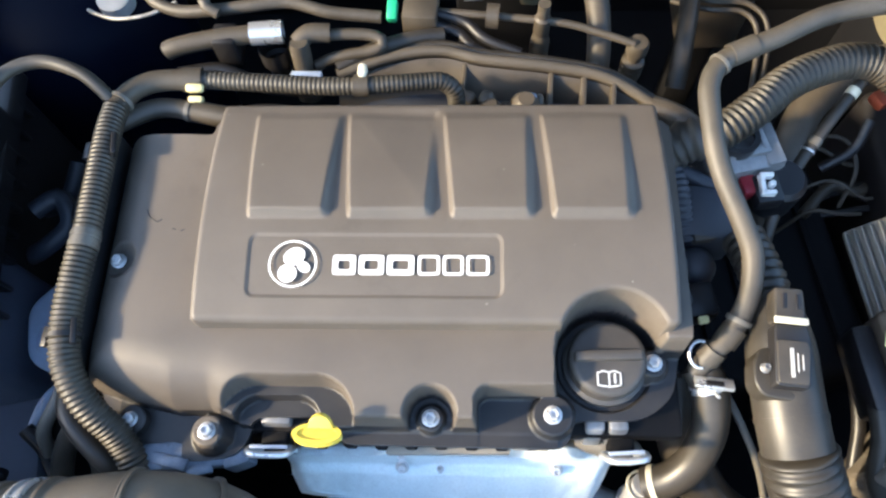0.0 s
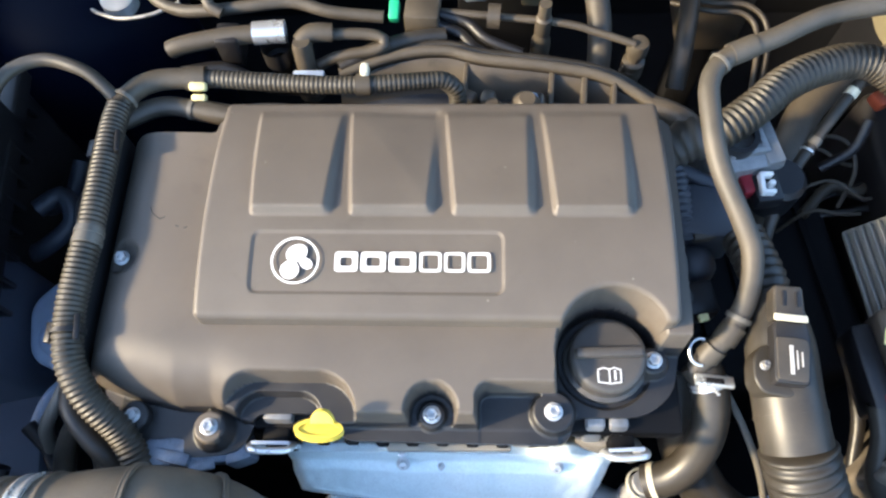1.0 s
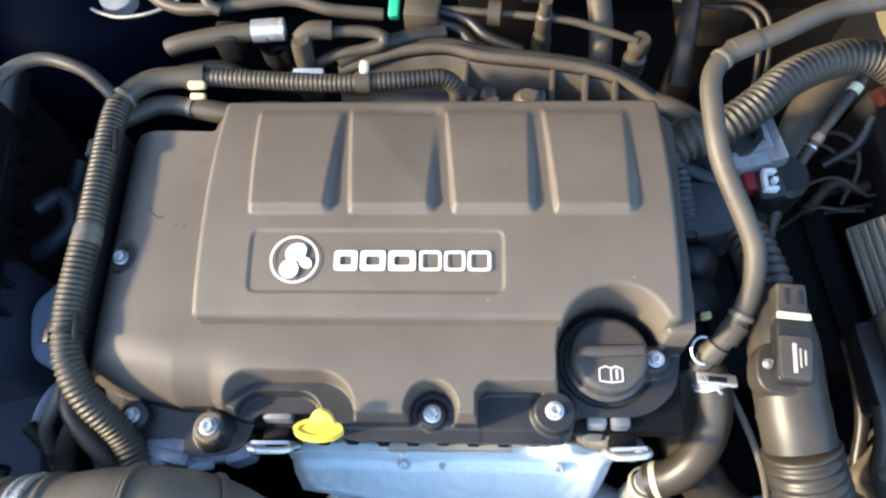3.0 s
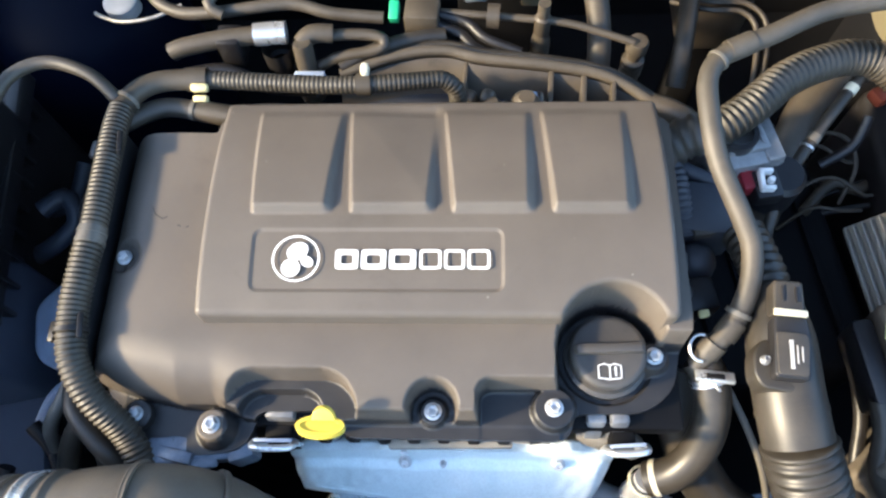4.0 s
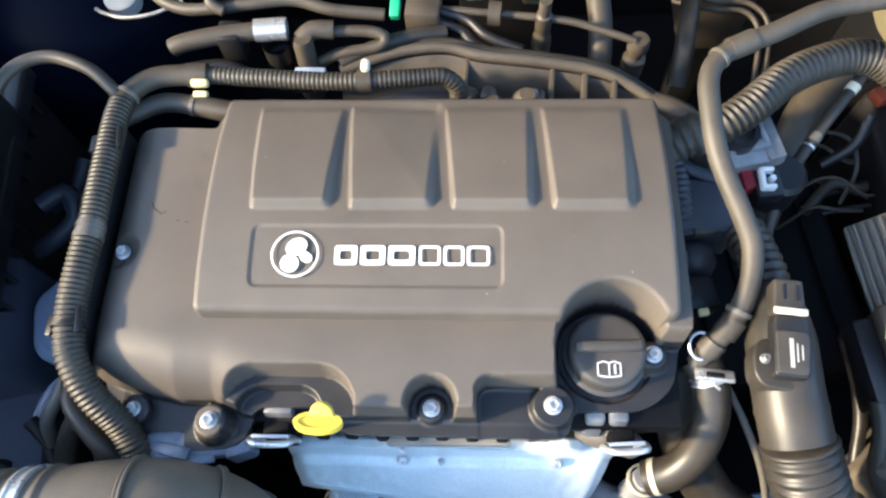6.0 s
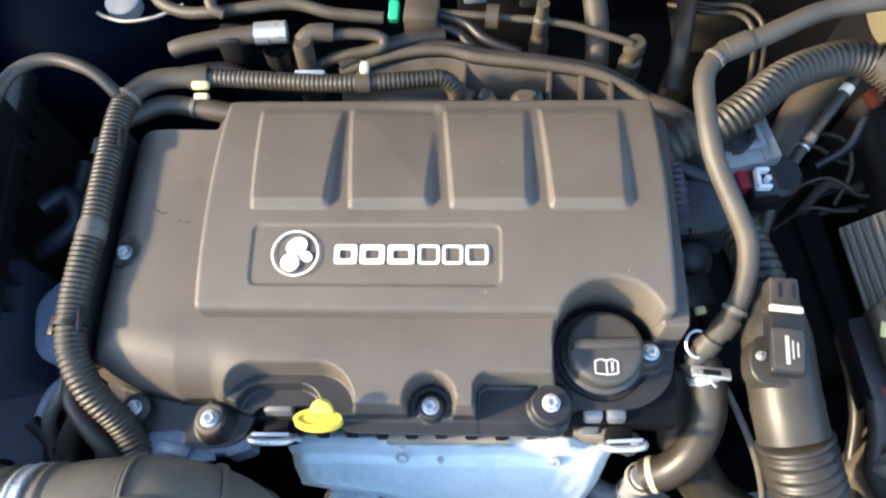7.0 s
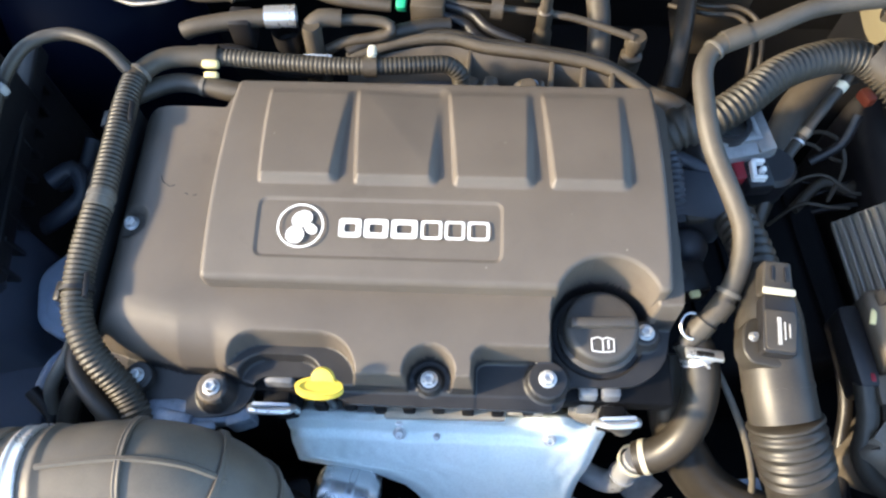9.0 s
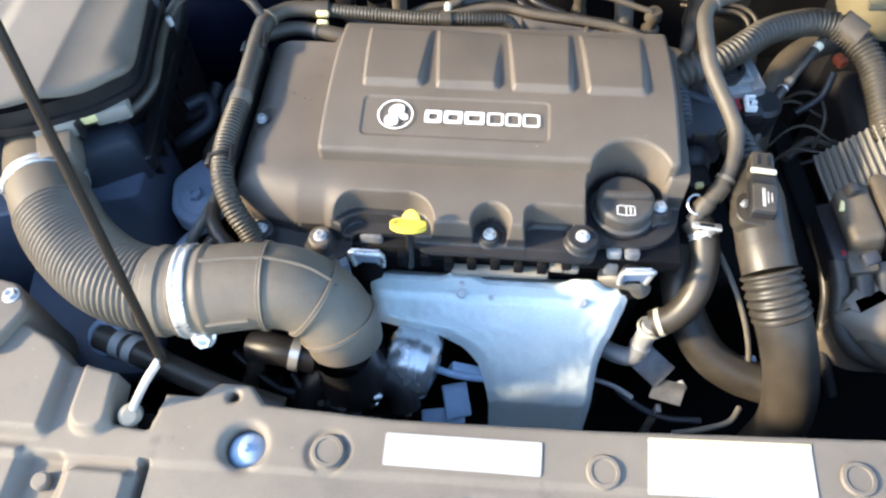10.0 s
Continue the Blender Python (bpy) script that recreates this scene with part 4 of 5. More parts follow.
def wiring_harness():
    ob = thing("wiring_harness", "black corrugated wiring conduit running round the engine cover", "wiring harness", at=(-0.27, 0.25, 0.95))
    line, length = spline(HARNESS, 0.003)
    n = len(line) - 1

    def near(p):
        d = [(q - Vector(p)).length for q in line]
        return d.index(min(d))

    cuts = [near(p) for p in ((-0.242, 0.092, 0.948), (-0.2765, 0.231, 0.994), (-0.2765, 0.242, 0.994), (-0.276, 0.362, 0.990), (-0.219, 0.397, 0.982), (-0.20, 0.397, 0.98))]
    bits = ((0, cuts[1], CONDUIT, 0.0007), (cuts[1] - 1, cuts[2] + 1, TAPE, 0.0), (cuts[2], cuts[3], CONDUIT, 0.0005), (cuts[3] - 1, cuts[4], BROWN, 0.0), (cuts[4] - 1, n, CONDUIT, 0.0003))
    for a, b, mat, ridge in bits:
        pts = line[a:b + 1:5] + [line[b]]
        r = 0.0112 if b <= cuts[2] + 2 else (0.0106 if b <= cuts[3] + 2 else 0.0081)
        if mat is BROWN:
            r = 0.0094
        tube_part("conduit" if ridge else "taped_section", pts, r, mat, ob, "" if ridge else "taped section of the conduit", seg=18, step=0.004, pitch=0.0042 if ridge else 0.0, depth=ridge)
    for p, r in (((-0.2765, 0.231, 0.994), 0.0119), ((-0.2765, 0.242, 0.994), 0.0119), ((-0.274, 0.368, 0.990), 0.0114), ((-0.279, 0.160, 0.988), 0.0132)):
        u = near(p) / n
        band_part("tie", HARNESS, u, 0.0035, r, TAPE if r != 0.0132 else BLACK, ob, "pale cable tie")
    for p in ((-0.279, 0.160, 0.988), (-0.277, 0.318, 0.994)):
        bm = blank()
        add_box(bm, (p[0] + 0.010, p[1] + 0.002, p[2] + 0.006), (0.004, 0.020, 0.010), (0, 20, 8), 0.001)
        add_box(bm, (p[0] - 0.013, p[1], p[2] - 0.006), (0.006, 0.016, 0.014), (0, -20, 0), 0.001)
        part("clip", bm, BLACK, ob)
    bm = blank()
    add_box(bm, (-0.2785, 0.237, 0.964), (0.010, 0.215, 0.050), (0, 0, 0.5), 0.004)
    part("bracket", bm, COVER_DARK, ob, "long black plastic channel under the conduit")
    u = near((-0.216, 0.397, 0.982)) / n
    band_part("clip", HARNESS, u, 0.018, 0.0108, BROWN, ob, "grey plastic clip")
    bm = blank()
    add_box(bm, (-0.2145, 0.386, 0.985), (0.016, 0.008, 0.008), (25, 0, 0), 0.003)
    add_box(bm, (-0.2145, 0.379, 0.978), (0.013, 0.006, 0.008), (25, 0, 0), 0.002)
    part("clip_lock", bm, PALE_YELLOW, ob, "pale yellow clip lock")
    u = near((-0.066, 0.392, 0.979)) / n
    band_part("clip", HARNESS, u, 0.012, 0.0102, BROWN, ob, "grey plastic clip")
    bm = blank()
    add_box(bm, (-0.067, 0.400, 0.989), (0.008, 0.012, 0.010), (0, 0, 0), 0.003)
    part("clip_lock", bm, CREAM, ob, "cream clip lock")


wiring_harness()


def hose(name, points, radius, mat, label, category="hose", bands=(), **kw):
    ob = thing(name, label, category, at=tuple(points[len(points) // 2]))
    tube_part("tube", points, radius, mat, ob, **kw)
    for u, w, r, m in bands:
        band_part("band", points, u, w, r, m, ob)
    return ob


hose("breather_hose", [(-0.276, 0.362, 0.985), (-0.288, 0.374, 1.0), (-0.307, 0.386, 1.010), (-0.342, 0.394, 1.013), (-0.372, 0.378, 1.012), (-0.3815, 0.335, 1.010), (-0.376, 0.282, 1.008), (-0.372, 0.245, 1.004), (-0.382, 0.218, 1.000), (-0.400, 0.197, 0.998)],
     0.0058, RUBBER, "thin grey-black hose looping from the harness to the airbox", bands=((0.52, 0.008, 0.0064, BLACK),))
_g = thing("hose_grommet", "small pale green grommet on the airbox edge", "grommet", at=(-0.377, 0.333, 1.012))
part("ring", add_spin(blank(), [(0, 0.006), (0.003, 0.006), (0.004, 0.003), (0.004, -0.004)], pose(-0.3755, 0.332, 1.013), 14), PAPER, _g)
part("stem", add_box(blank(), (-0.386, 0.333, 1.006), (0.020, 0.008, 0.008), (0, 0, 0), 0.002), BLACK, _g)

# pipes behind the left end of the cover
hose("vent_pipe", [(-0.285, 0.355, 0.975), (-0.25, 0.374, 0.972), (-0.215, 0.371, 0.970), (-0.185, 0.366, 0.968), (-0.165, 0.362, 0.965)], 0.0088, RUBBER, "short black rubber vent pipe behind the engine cover", bands=((0.55, 0.004, 0.0096, TAPE), (0.70, 0.030, 0.0098, BROWN)))

# ---- fuel rail ----
RAIL_A = [(-0.258, 0.444, 0.962), (-0.246, 0.447, 0.965), (-0.211, 0.454, 0.967), (-0.160, 0.461, 0.967)]
_r = hose("fuel_pipe", RAIL_A, 0.0088, BROWN, "stubby brown fuel pipe with a bright foil label", "pipe")
band_part("label", [(-0.20, 0.457, 0.968), (-0.14, 0.463, 0.966)], 0.62, 0.030, 0.0108, BAND, _r, "bright foil label")
bm = blank()
add_box(bm, (-0.203, 0.456, 0.955), (0.022, 0.024, 0.036), (0, 0, 0), 0.003)
add_spin(bm, [(0.014, 0.0), (0.014, -0.02), (0.010, -0.022), (0.010, -0.05)], pose(-0.160, 0.452, 0.958), 18)
part("bracket", bm, BLACK, _r)

RAIL_B = [(-0.012, 0.503, 0.946), (0.040, 0.497, 0.946), (0.095, 0.491, 0.945), (0.125, 0.487, 0.943), (0.155, 0.479, 0.939), (0.185, 0.470, 0.935)]
_r = hose("fuel_rail", RAIL_B, 0.0038, BROWN, "dull bronze metal fuel rail across the back of the engine", "fuel rail", bands=((0.30, 0.012, 0.012, BROWN),))
bm = blank()
add_spin(bm, [(0.0, 0.050), (0.006, 0.050), (0.006, 0.032), (0.008, 0.030), (0.008, 0.010), (0.007, 0.008), (0.010, -0.004), (0.010, -0.03)], pose(0.096, 0.490, 0.920), 18)
part("injector", bm, BROWN, _r, "brown injector body")
bm = blank()
add_spin(bm, [(0, 0.018), (0.009, 0.018), (0.0105, 0.015), (0.0105, 0.004), (0.007, 0.002), (0.007, -0.008), (0.011, -0.010), (0.011, -0.03), (0.009, -0.05)], pose(0.189, 0.472, 0.918), 18)
part("injector", bm, BROWN, _r, "brown injector body")
for k in range(3):
    band_part("ring", [(0.189, 0.472, 0.865), (0.189, 0.472, 0.945)], 0.32 + 0.10 * k, 0.003, 0.0116, BROWN, _r)

_c = thing("coil_connector", "brown and black wiring connector with a green lock", "connector", at=(-0.025, 0.50, 0.94))
part("body", add_box(blank(), (-0.022, 0.500, 0.940), (0.034, 0.030, 0.034), (0, 0, -4), 0.003), BROWN, _c)
part("socket", add_box(blank(), (-0.020, 0.484, 0.915), (0.028, 0.024, 0.03), (0, 0, -4), 0.003), BLACK, _c)
bm = blank()
add_box(bm, (-0.049, 0.498, 0.952), (0.010, 0.020, 0.012), (20, 0, -4), 0.002)
part("lock", bm, GREEN, _c, "bright green lock tab")
for pts, r, mat in (([(-0.30, 0.53, 0.952), (-0.285, 0.512, 0.952), (-0.259, 0.500, 0.952), (-0.225, 0.497, 0.956), (-0.19, 0.500, 0.958), (-0.149, 0.506, 0.956), (-0.110, 0.497, 0.952), (-0.06, 0.494, 0.948)], 0.0062, RUBBER_WARM),
                    ([(-0.215, 0.488, 0.962), (-0.228, 0.494, 0.968), (-0.222, 0.506, 0.972), (-0.19, 0.518, 0.970), (-0.15, 0.530, 0.962)], 0.0058, RUBBER_WARM),
                    ([(-0.13, 0.458, 0.962), (-0.10, 0.462, 0.962), (-0.07, 0.463, 0.960), (-0.056, 0.459, 0.957), (-0.062, 0.452, 0.952), (-0.10, 0.447, 0.948), (-0.12, 0.443, 0.94)], 0.0055, BROWN),
                    ([(-0.10, 0.44, 0.94), (-0.07, 0.455, 0.945), (-0.03, 0.470, 0.945), (0.0, 0.478, 0.94)], 0.0075, RUBBER),
                    ([(-0.01, 0.492, 0.94), (0.015, 0.484, 0.935), (0.03, 0.466, 0.935), (0.06, 0.452, 0.93)], 0.0055, BLACK),
                    ([(-0.005, 0.500, 0.945), (0.022, 0.492, 0.942), (0.04, 0.474, 0.94), (0.075, 0.460, 0.935)], 0.0050, BLACK),
                    ([(-0.25, 0.43, 0.945), (-0.21, 0.435, 0.945), (-0.17, 0.42, 0.94), (-0.12, 0.415, 0.94)], 0.007, BLACK),
                    ([(-0.06, 0.53, 0.955), (-0.02, 0.525, 0.955), (0.03, 0.53, 0.952), (0.08, 0.535, 0.95)], 0.009, BLACK),
                    ([(0.12, 0.62, 0.92), (0.145, 0.590, 0.92), (0.157, 0.545, 0.91), (0.160, 0.505, 0.89), (0.158, 0.47, 0.86)], 0.0125, RUBBER_WARM),
                    ([(0.235, 0.70, 0.87), (0.265, 0.655, 0.87), (0.272, 0.60, 0.86), (0.262, 0.54, 0.85), (0.255, 0.50, 0.82)], 0.011, RUBBER),
                    ([(-0.20, 0.375, 0.955), (-0.16, 0.384, 0.955), (-0.10, 0.380, 0.95), (-0.05, 0.378, 0.95)], 0.005, BLACK)):
    hose("engine_hose", pts, r, mat, "dusty rubber hose among the fittings behind the engine", seg=12)

_p = thing("purge_valve", "brown plastic valve fitting standing behind the harness", "valve", at=(-0.133, 0.44, 0.93))
bm = blank()
add_spin(bm, [(0.0, 0.036), (0.008, 0.036), (0.0095, 0.030), (0.0095, 0.0), (0.013, -0.004), (0.013, -0.03)], pose(-0.132, 0.440, 0.935, -10, 0, 0), 18)
part("stem", bm, BROWN, _p)
bm = blank()
add_tube(bm, [(-0.135, 0.452, 0.962), (-0.125, 0.460, 0.966), (-0.105, 0.462, 0.964)], 0.009)
part("elbow", bm, BROWN, _p)
part("seal", add_box(blank(), (-0.128, 0.428, 0.945), (0.030, 0.008, 0.006), (0, 0, 0), 0.002), MOUNT, _p, "blue-grey seal")


def intake_manifold():
    ob = thing("intake_manifold", "black plastic ribbed intake manifold behind the engine cover", "intake manifold")
    outline = [(-0.11, 0.375), (-0.10, 0.440), (-0.045, 0.455), (0.0, 0.458), (0.040, 0.447), (0.095, 0.442), (0.146, 0.435), (0.176, 0.424), (0.205, 0.405), (0.235, 0.398), (0.240, 0.365), (0.20, 0.362)]
    bm = blank()
    prism(bm, round_outline(outline, 0.012), 0.80, 0.912, 0.006)
    part("body", bm, BLUEGREY, ob)
    edge = [(-0.10, 0.434, 0.938), (-0.045, 0.451, 0.944), (0.0, 0.455, 0.946), (0.036, 0.446, 0.945), (0.095, 0.440, 0.942), (0.146, 0.432, 0.938), (0.176, 0.420, 0.932), (0.205, 0.402, 0.926), (0.236, 0.392, 0.920)]
    bm = blank()
    add_tube(bm, edge, 0.0055, 10)
    part("rim", bm, RUBBER_WARM, ob, "thick moulded rim")
    bm = blank()
    add_tube(bm, [(x, y + 0.010, z - 0.004) for x, y, z in edge], 0.0045, 10)
    part("rim", bm, RUBBER, ob, "thick moulded rim")
    bm = blank()
    tops = [bm.verts.new(p) for p in edge]
    lows = [bm.verts.new((x, y + 0.004, 0.85)) for x, y, z in edge]
    for k in range(len(edge) - 1):
        bm.faces.new((tops[k], tops[k + 1], lows[k + 1], lows[k]))
    bmesh.ops.solidify(bm, geom=bm.faces[:], thickness=0.004)
    part("wall", bm, RUBBER_WARM, ob)
    bm = blank()
    rows = []
    for x, y, z in spline(edge, 0.006)[0]:
        low = 0.012 * float(soft(np.array((x - 0.02) / 0.06)))
        rows.append([bm.verts.new(q) for q in ((x, y - 0.004, z - 0.006), (x, y - 0.010, z - 0.011), (x, y - 0.018, z - 0.020 - low * 0.5), (x, y - 0.034, z - 0.048 - low), (x, min(y - 0.060, 0.372), z - 0.080 - low))])
    for a, b in zip(rows, rows[1:]):
        for k in range(4):
            bm.faces.new((a[k], b[k], b[k + 1], a[k + 1]))
    bmesh.ops.recalc_face_normals(bm, faces=bm.faces[:])
    part("top_face", bm, MANIFOLD, ob, "dusty brown sloping face below the rim", angle=70)
    for x, y, w in ((0.1015, 0.412, 0.0050), (0.1325, 0.408, 0.0052), (0.1600, 0.402, 0.0046), (0.020, 0.420, 0.0042)):
        bm = blank()
        add_box(bm, (x, y, 0.917), (w, 0.062, 0.036), (9, 0, -4), 0.0014)
        part("rib", bm, MANIFOLD, ob)
    bm = blank()
    add_spin(bm, [(0, 0.024), (0.008, 0.023), (0.011, 0.018), (0.012, 0.0), (0.012, -0.02)], pose(0.180, 0.398, 0.910, 18, 0, -20), 20)
    part("elbow", bm, BLACK, ob)
    bm = blank()
    add_tube(bm, [(0.196, 0.404, 0.925), (0.214, 0.396, 0.926), (0.230, 0.384, 0.924), (0.236, 0.370, 0.915)], 0.012, 16)
    add_tube(bm, [(0.188, 0.392, 0.918), (0.205, 0.384, 0.918), (0.220, 0.374, 0.915)], 0.009, 14)
    part("end_boss", bm, MANIFOLD, ob)
    for x, y, r in ((0.045, 0.395, 0.012), (0.078, 0.400, 0.015), (0.168, 0.385, 0.012)):
        bm = blank()
        add_spin(bm, [(0, 0.022), (r * 0.5, 0.022), (r * 0.7, 0.018), (r, 0.012), (r, -0.02)], pose(x, y, 0.925), 20)
        part("stub", bm, MANIFOLD, ob)
    for x, y, w, h in ((0.022, 0.412, 0.024, 0.022), (0.043, 0.404, 0.016, 0.030), (0.062, 0.400, 0.018, 0.020), (0.091, 0.404, 0.010, 0.026), (0.118, 0.396, 0.016, 0.014), (0.147, 0.392, 0.014, 0.014)):
        part("lump", add_box(blank(), (x, y + 0.004, 0.902 + h * 0.75), (w, 0.018, h * 1.5), (14, 0, -8 + 300 * (x - 0.07)), 0.005, 3, 0.85), MANIFOLD, ob)
    # tab in pale blue: its sky-lit highlight is put into the colour
    bm = blank()
    add_box(bm, (0.080, 0.405, 0.928), (0.012, 0.012, 0.034), (8, 12, 10), 0.004)
    part("tab", bm, MOUNT, ob)


intake_manifold()

# ---- right of the engine ----
VENT = [(0.470, 0.455, 1.015), (0.420, 0.446, 1.022), (0.364, 0.434, 1.028), (0.316, 0.422, 1.030), (0.272, 0.400, 1.030), (0.232, 0.382, 1.028), (0.2165, 0.362, 1.024), (0.2155, 0.327, 1.018), (0.221, 0.293, 1.008), (0.237, 0.253, 0.994),
        (0.2445, 0.229, 0.985), (0.241, 0.200, 0.974), (0.229, 0.175, 0.960), (0.216, 0.162, 0.950), (0.206, 0.150, 0.935)]
_v = hose("coolant_vent_hose", VENT, 0.0083, RUBBER_WARM, "dusty grey-brown rubber hose bending down beside the engine cover", seg=18, bands=((0.455, 0.022, 0.0094, RUBBER_WARM), (0.495, 0.003, 0.0096, TAPE), (0.925, 0.016, 0.0098, BROWN), (0.90, 0.004, 0.0102, TAPE), (0.965, 0.012, 0.0102, BROWN)))
bm = blank()
pts = [(0.2065 + 0.009 * math.cos(a), 0.160 + 0.010 * math.sin(a), 0.952 + 0.003 * math.sin(a)) for a in [1.2 + 0.4 * k for k in range(10)]]
add_tube(bm, pts, 0.0012, 8, 0.002)
part("wire_clip", bm, BAND, _v, "bright wire clip")
bm = blank()
add_box(bm, (0.214, 0.190, 0.945), (0.008, 0.006, 0.006), (0, 0, 10), 0.001)
part("mark", bm, PALE_YELLOW, _v)

CORR = [(0.205, 0.346, 0.955), (0.236, 0.352, 0.966), (0.271, 0.374, 0.972), (0.304, 0.402, 0.973), (0.343, 0.422, 0.970), (0.379, 0.430, 0.966), (0.410, 0.418, 0.958), (0.431, 0.385, 0.948), (0.438, 0.335, 0.935), (0.440, 0.28, 0.92)]
_h = thing("corrugated_air_hose", "thick grey-black corrugated hose arching over beside the throttle", "air hose", at=(0.33, 0.42, 0.94))
line, _len = spline(CORR, 0.004)
tube_part("bellows", [p + Vector((0, -0.002, -0.004)) for p in line[4::6]], 0.0150, CONDUIT, _h, seg=22, pitch=0.0062, depth=0.0016)
tube_part("cuff", [(0.194, 0.338, 0.948), (0.210, 0.346, 0.956), (0.226, 0.349, 0.962)], 0.0185, RUBBER, _h, seg=20, pitch=0.010, depth=0.0012)
band_part("joint", CORR, 0.60, 0.030, 0.0175, BROWN, _h)

hose("thin_coolant_pipe", [(0.40, 0.438, 0.955), (0.377, 0.411, 0.945), (0.344, 0.371, 0.928), (0.314, 0.329, 0.910), (0.301, 0.293, 0.890), (0.296, 0.26, 0.86)], 0.0055, RUBBER, "thin black pipe slanting down beside the throttle", "pipe", bands=((0.18, 0.008, 0.0060, CREAM), (0.42, 0.008, 0.0062, TAPE), (0.47, 0.002, 0.0064, BAND)))
hose("heater_hose", [(0.445, 0.474, 0.905), (0.416, 0.463, 0.905), (0.385, 0.447, 0.905), (0.356, 0.422, 0.900), (0.338, 0.390, 0.888), (0.327, 0.355, 0.86), (0.322, 0.33, 0.82)], 0.0165, BROWN, "thick dusty brown hose behind the corrugated hose", seg=18)


def throttle():
    ob = thing("throttle_body", "cast alloy throttle body with a dark motor cap and wiring plugs", "throttle body", at=(0.26, 0.34, 0.90))
    part("housing", add_box(blank(), (0.268, 0.352, 0.918), (0.070, 0.052, 0.05), (0, 0, 12), 0.008), CAST, ob)
    part("flange", add_box(blank(), (0.292, 0.358, 0.938), (0.016, 0.050, 0.016), (0, -10, 12), 0.003), CAST, ob)
    part("web", add_box(blank(), (0.272, 0.345, 0.944), (0.038, 0.010, 0.008), (0, 0, 12), 0.002), CAST, ob)
    part("web", add_box(blank(), (0.283, 0.366, 0.944), (0.006, 0.040, 0.010), (0, 0, 12), 0.002), CAST, ob)
    part("bore", add_spin(blank(), [(0.014, 0.0), (0.018, 0.002), (0.018, 0.03), (0.013, 0.03)], pose(0.262, 0.355, 0.925), 24), BLACK, ob)
    part("motor_cap", add_spin(blank(), [(0, 0.020), (0.018, 0.020), (0.022, 0.015), (0.022, -0.02)], pose(0.303, 0.325, 0.915), 24), BLACK, ob)
    part("plug", add_box(blank(), (0.272, 0.318, 0.928), (0.013, 0.018, 0.016), (0, 0, 10), 0.002), RED, ob, "dark red plug")
    frame_bm = blank()
    for c, s in (((0, 0.0085, 0), (0.012, 0.004, 0.012)), ((0, -0.0085, 0), (0.012, 0.004, 0.012)), ((-0.0045, 0, 0), (0.004, 0.020, 0.012)), ((0.004, 0.0, 0), (0.005, 0.005, 0.012))):
        add_box(frame_bm, (0.285 + c[0], 0.315 + c[1], 0.938), s, (0, 0, 0), 0.0008, 1)
    part("lock", frame_bm, WHITE, ob, "white plug lock")
    part("socket", add_box(blank(), (0.287, 0.314, 0.928), (0.024, 0.028, 0.018), (0, 0, 8), 0.003), BLACK, ob)


throttle()

_s = thing("sensor_cluster", "black plastic connectors and short leads at the end of the cover", "connector", at=(0.22, 0.27, 0.90))
tube_part("lead", [(0.200, 0.335, 0.945), (0.206, 0.315, 0.945), (0.208, 0.290, 0.940), (0.212, 0.265, 0.930)], 0.009, BLUEGREY, _s, pitch=0.0055, depth=0.0008)
tube_part("lead", [(0.212, 0.330, 0.938), (0.235, 0.318, 0.936), (0.258, 0.306, 0.930)], 0.0065, BLUEGREY, _s)
part("block", add_box(blank(), (0.232, 0.288, 0.918), (0.050, 0.050, 0.05), (0, 0, -8), 0.006), BLUEGREY, _s)
part("bracket", add_box(blank(), (0.240, 0.268, 0.936), (0.048, 0.008, 0.010), (0, 0, 8), 0.002), BROWN, _s)
part("cap", add_spin(blank(), [(0, 0.016), (0.008, 0.0145), (0.014, 0.010), (0.0175, 0.002), (0.0185, -0.01), (0.018, -0.04)], pose(0.222, 0.248, 0.915), 28), BLUEGREY, _s, "smooth blue-black domed cap")
part("plug", add_box(blank(), (0.199, 0.236, 0.935), (0.016, 0.018, 0.022), (0, 0, 0), 0.002), BLACK, _s)
part("plug", add_box(blank(), (0.200, 0.223, 0.938), (0.010, 0.010, 0.014), (0, 0, 0), 0.002), RED, _s, "small red plug")
part("plug", add_box(blank(), (0.218, 0.212, 0.920), (0.026, 0.030, 0.03), (0, 0, 10), 0.004), BLACK, _s)

# charge pipe
CHARGE = [(0.255, 0.262, 0.945), (0.261, 0.232, 0.952), (0.265, 0.200, 0.955), (0.266, 0.165, 0.956), (0.267, 0.122, 0.952), (0.274, 0.082, 0.940), (0.295, 0.040, 0.902), (0.316, 0.012, 0.842), (0.325, -0.005, 0.78), (0.325, -0.01, 0.70)]


def charge_pipe():
    ob = thing("charge_air_pipe", "wide dusty black plastic charge air pipe with a ribbed rubber joint", "air pipe", at=(0.28, 0.08, 0.88))
    line, _ = spline(CHARGE, 0.004)
    n = len(line) - 1

    def near(p):
        d = [(q - Vector(p)).length for q in line]
        return d.index(min(d))

    a, b, c, e = (near(p) for p in ((0.266, 0.205, 0.955), (0.272, 0.112, 0.951), (0.278, 0.0925, 0.944), (0.287, 0.058, 0.920)))
    tube_part("neck", line[:a + 1:5] + [line[a]], 0.017, PIPE, ob, pitch=0.008, depth=0.0012, seg=22)
    tube_part("upper_pipe", line[a:c + 1:5] + [line[c]], lambda u: 0.0205 + 0.0055 * float(soft(np.array(u * 2.6))), PIPE, ob, seg=30)
    tube_part("joint", line[c:e + 1:4] + [line[e]], 0.0272, PIPE, ob, "ribbed rubber joint", seg=30, pitch=0.0085, depth=0.0017)
    tube_part("lower_pipe", line[e:n + 1:5] + [line[n]], 0.0268, PIPE, ob, seg=30)
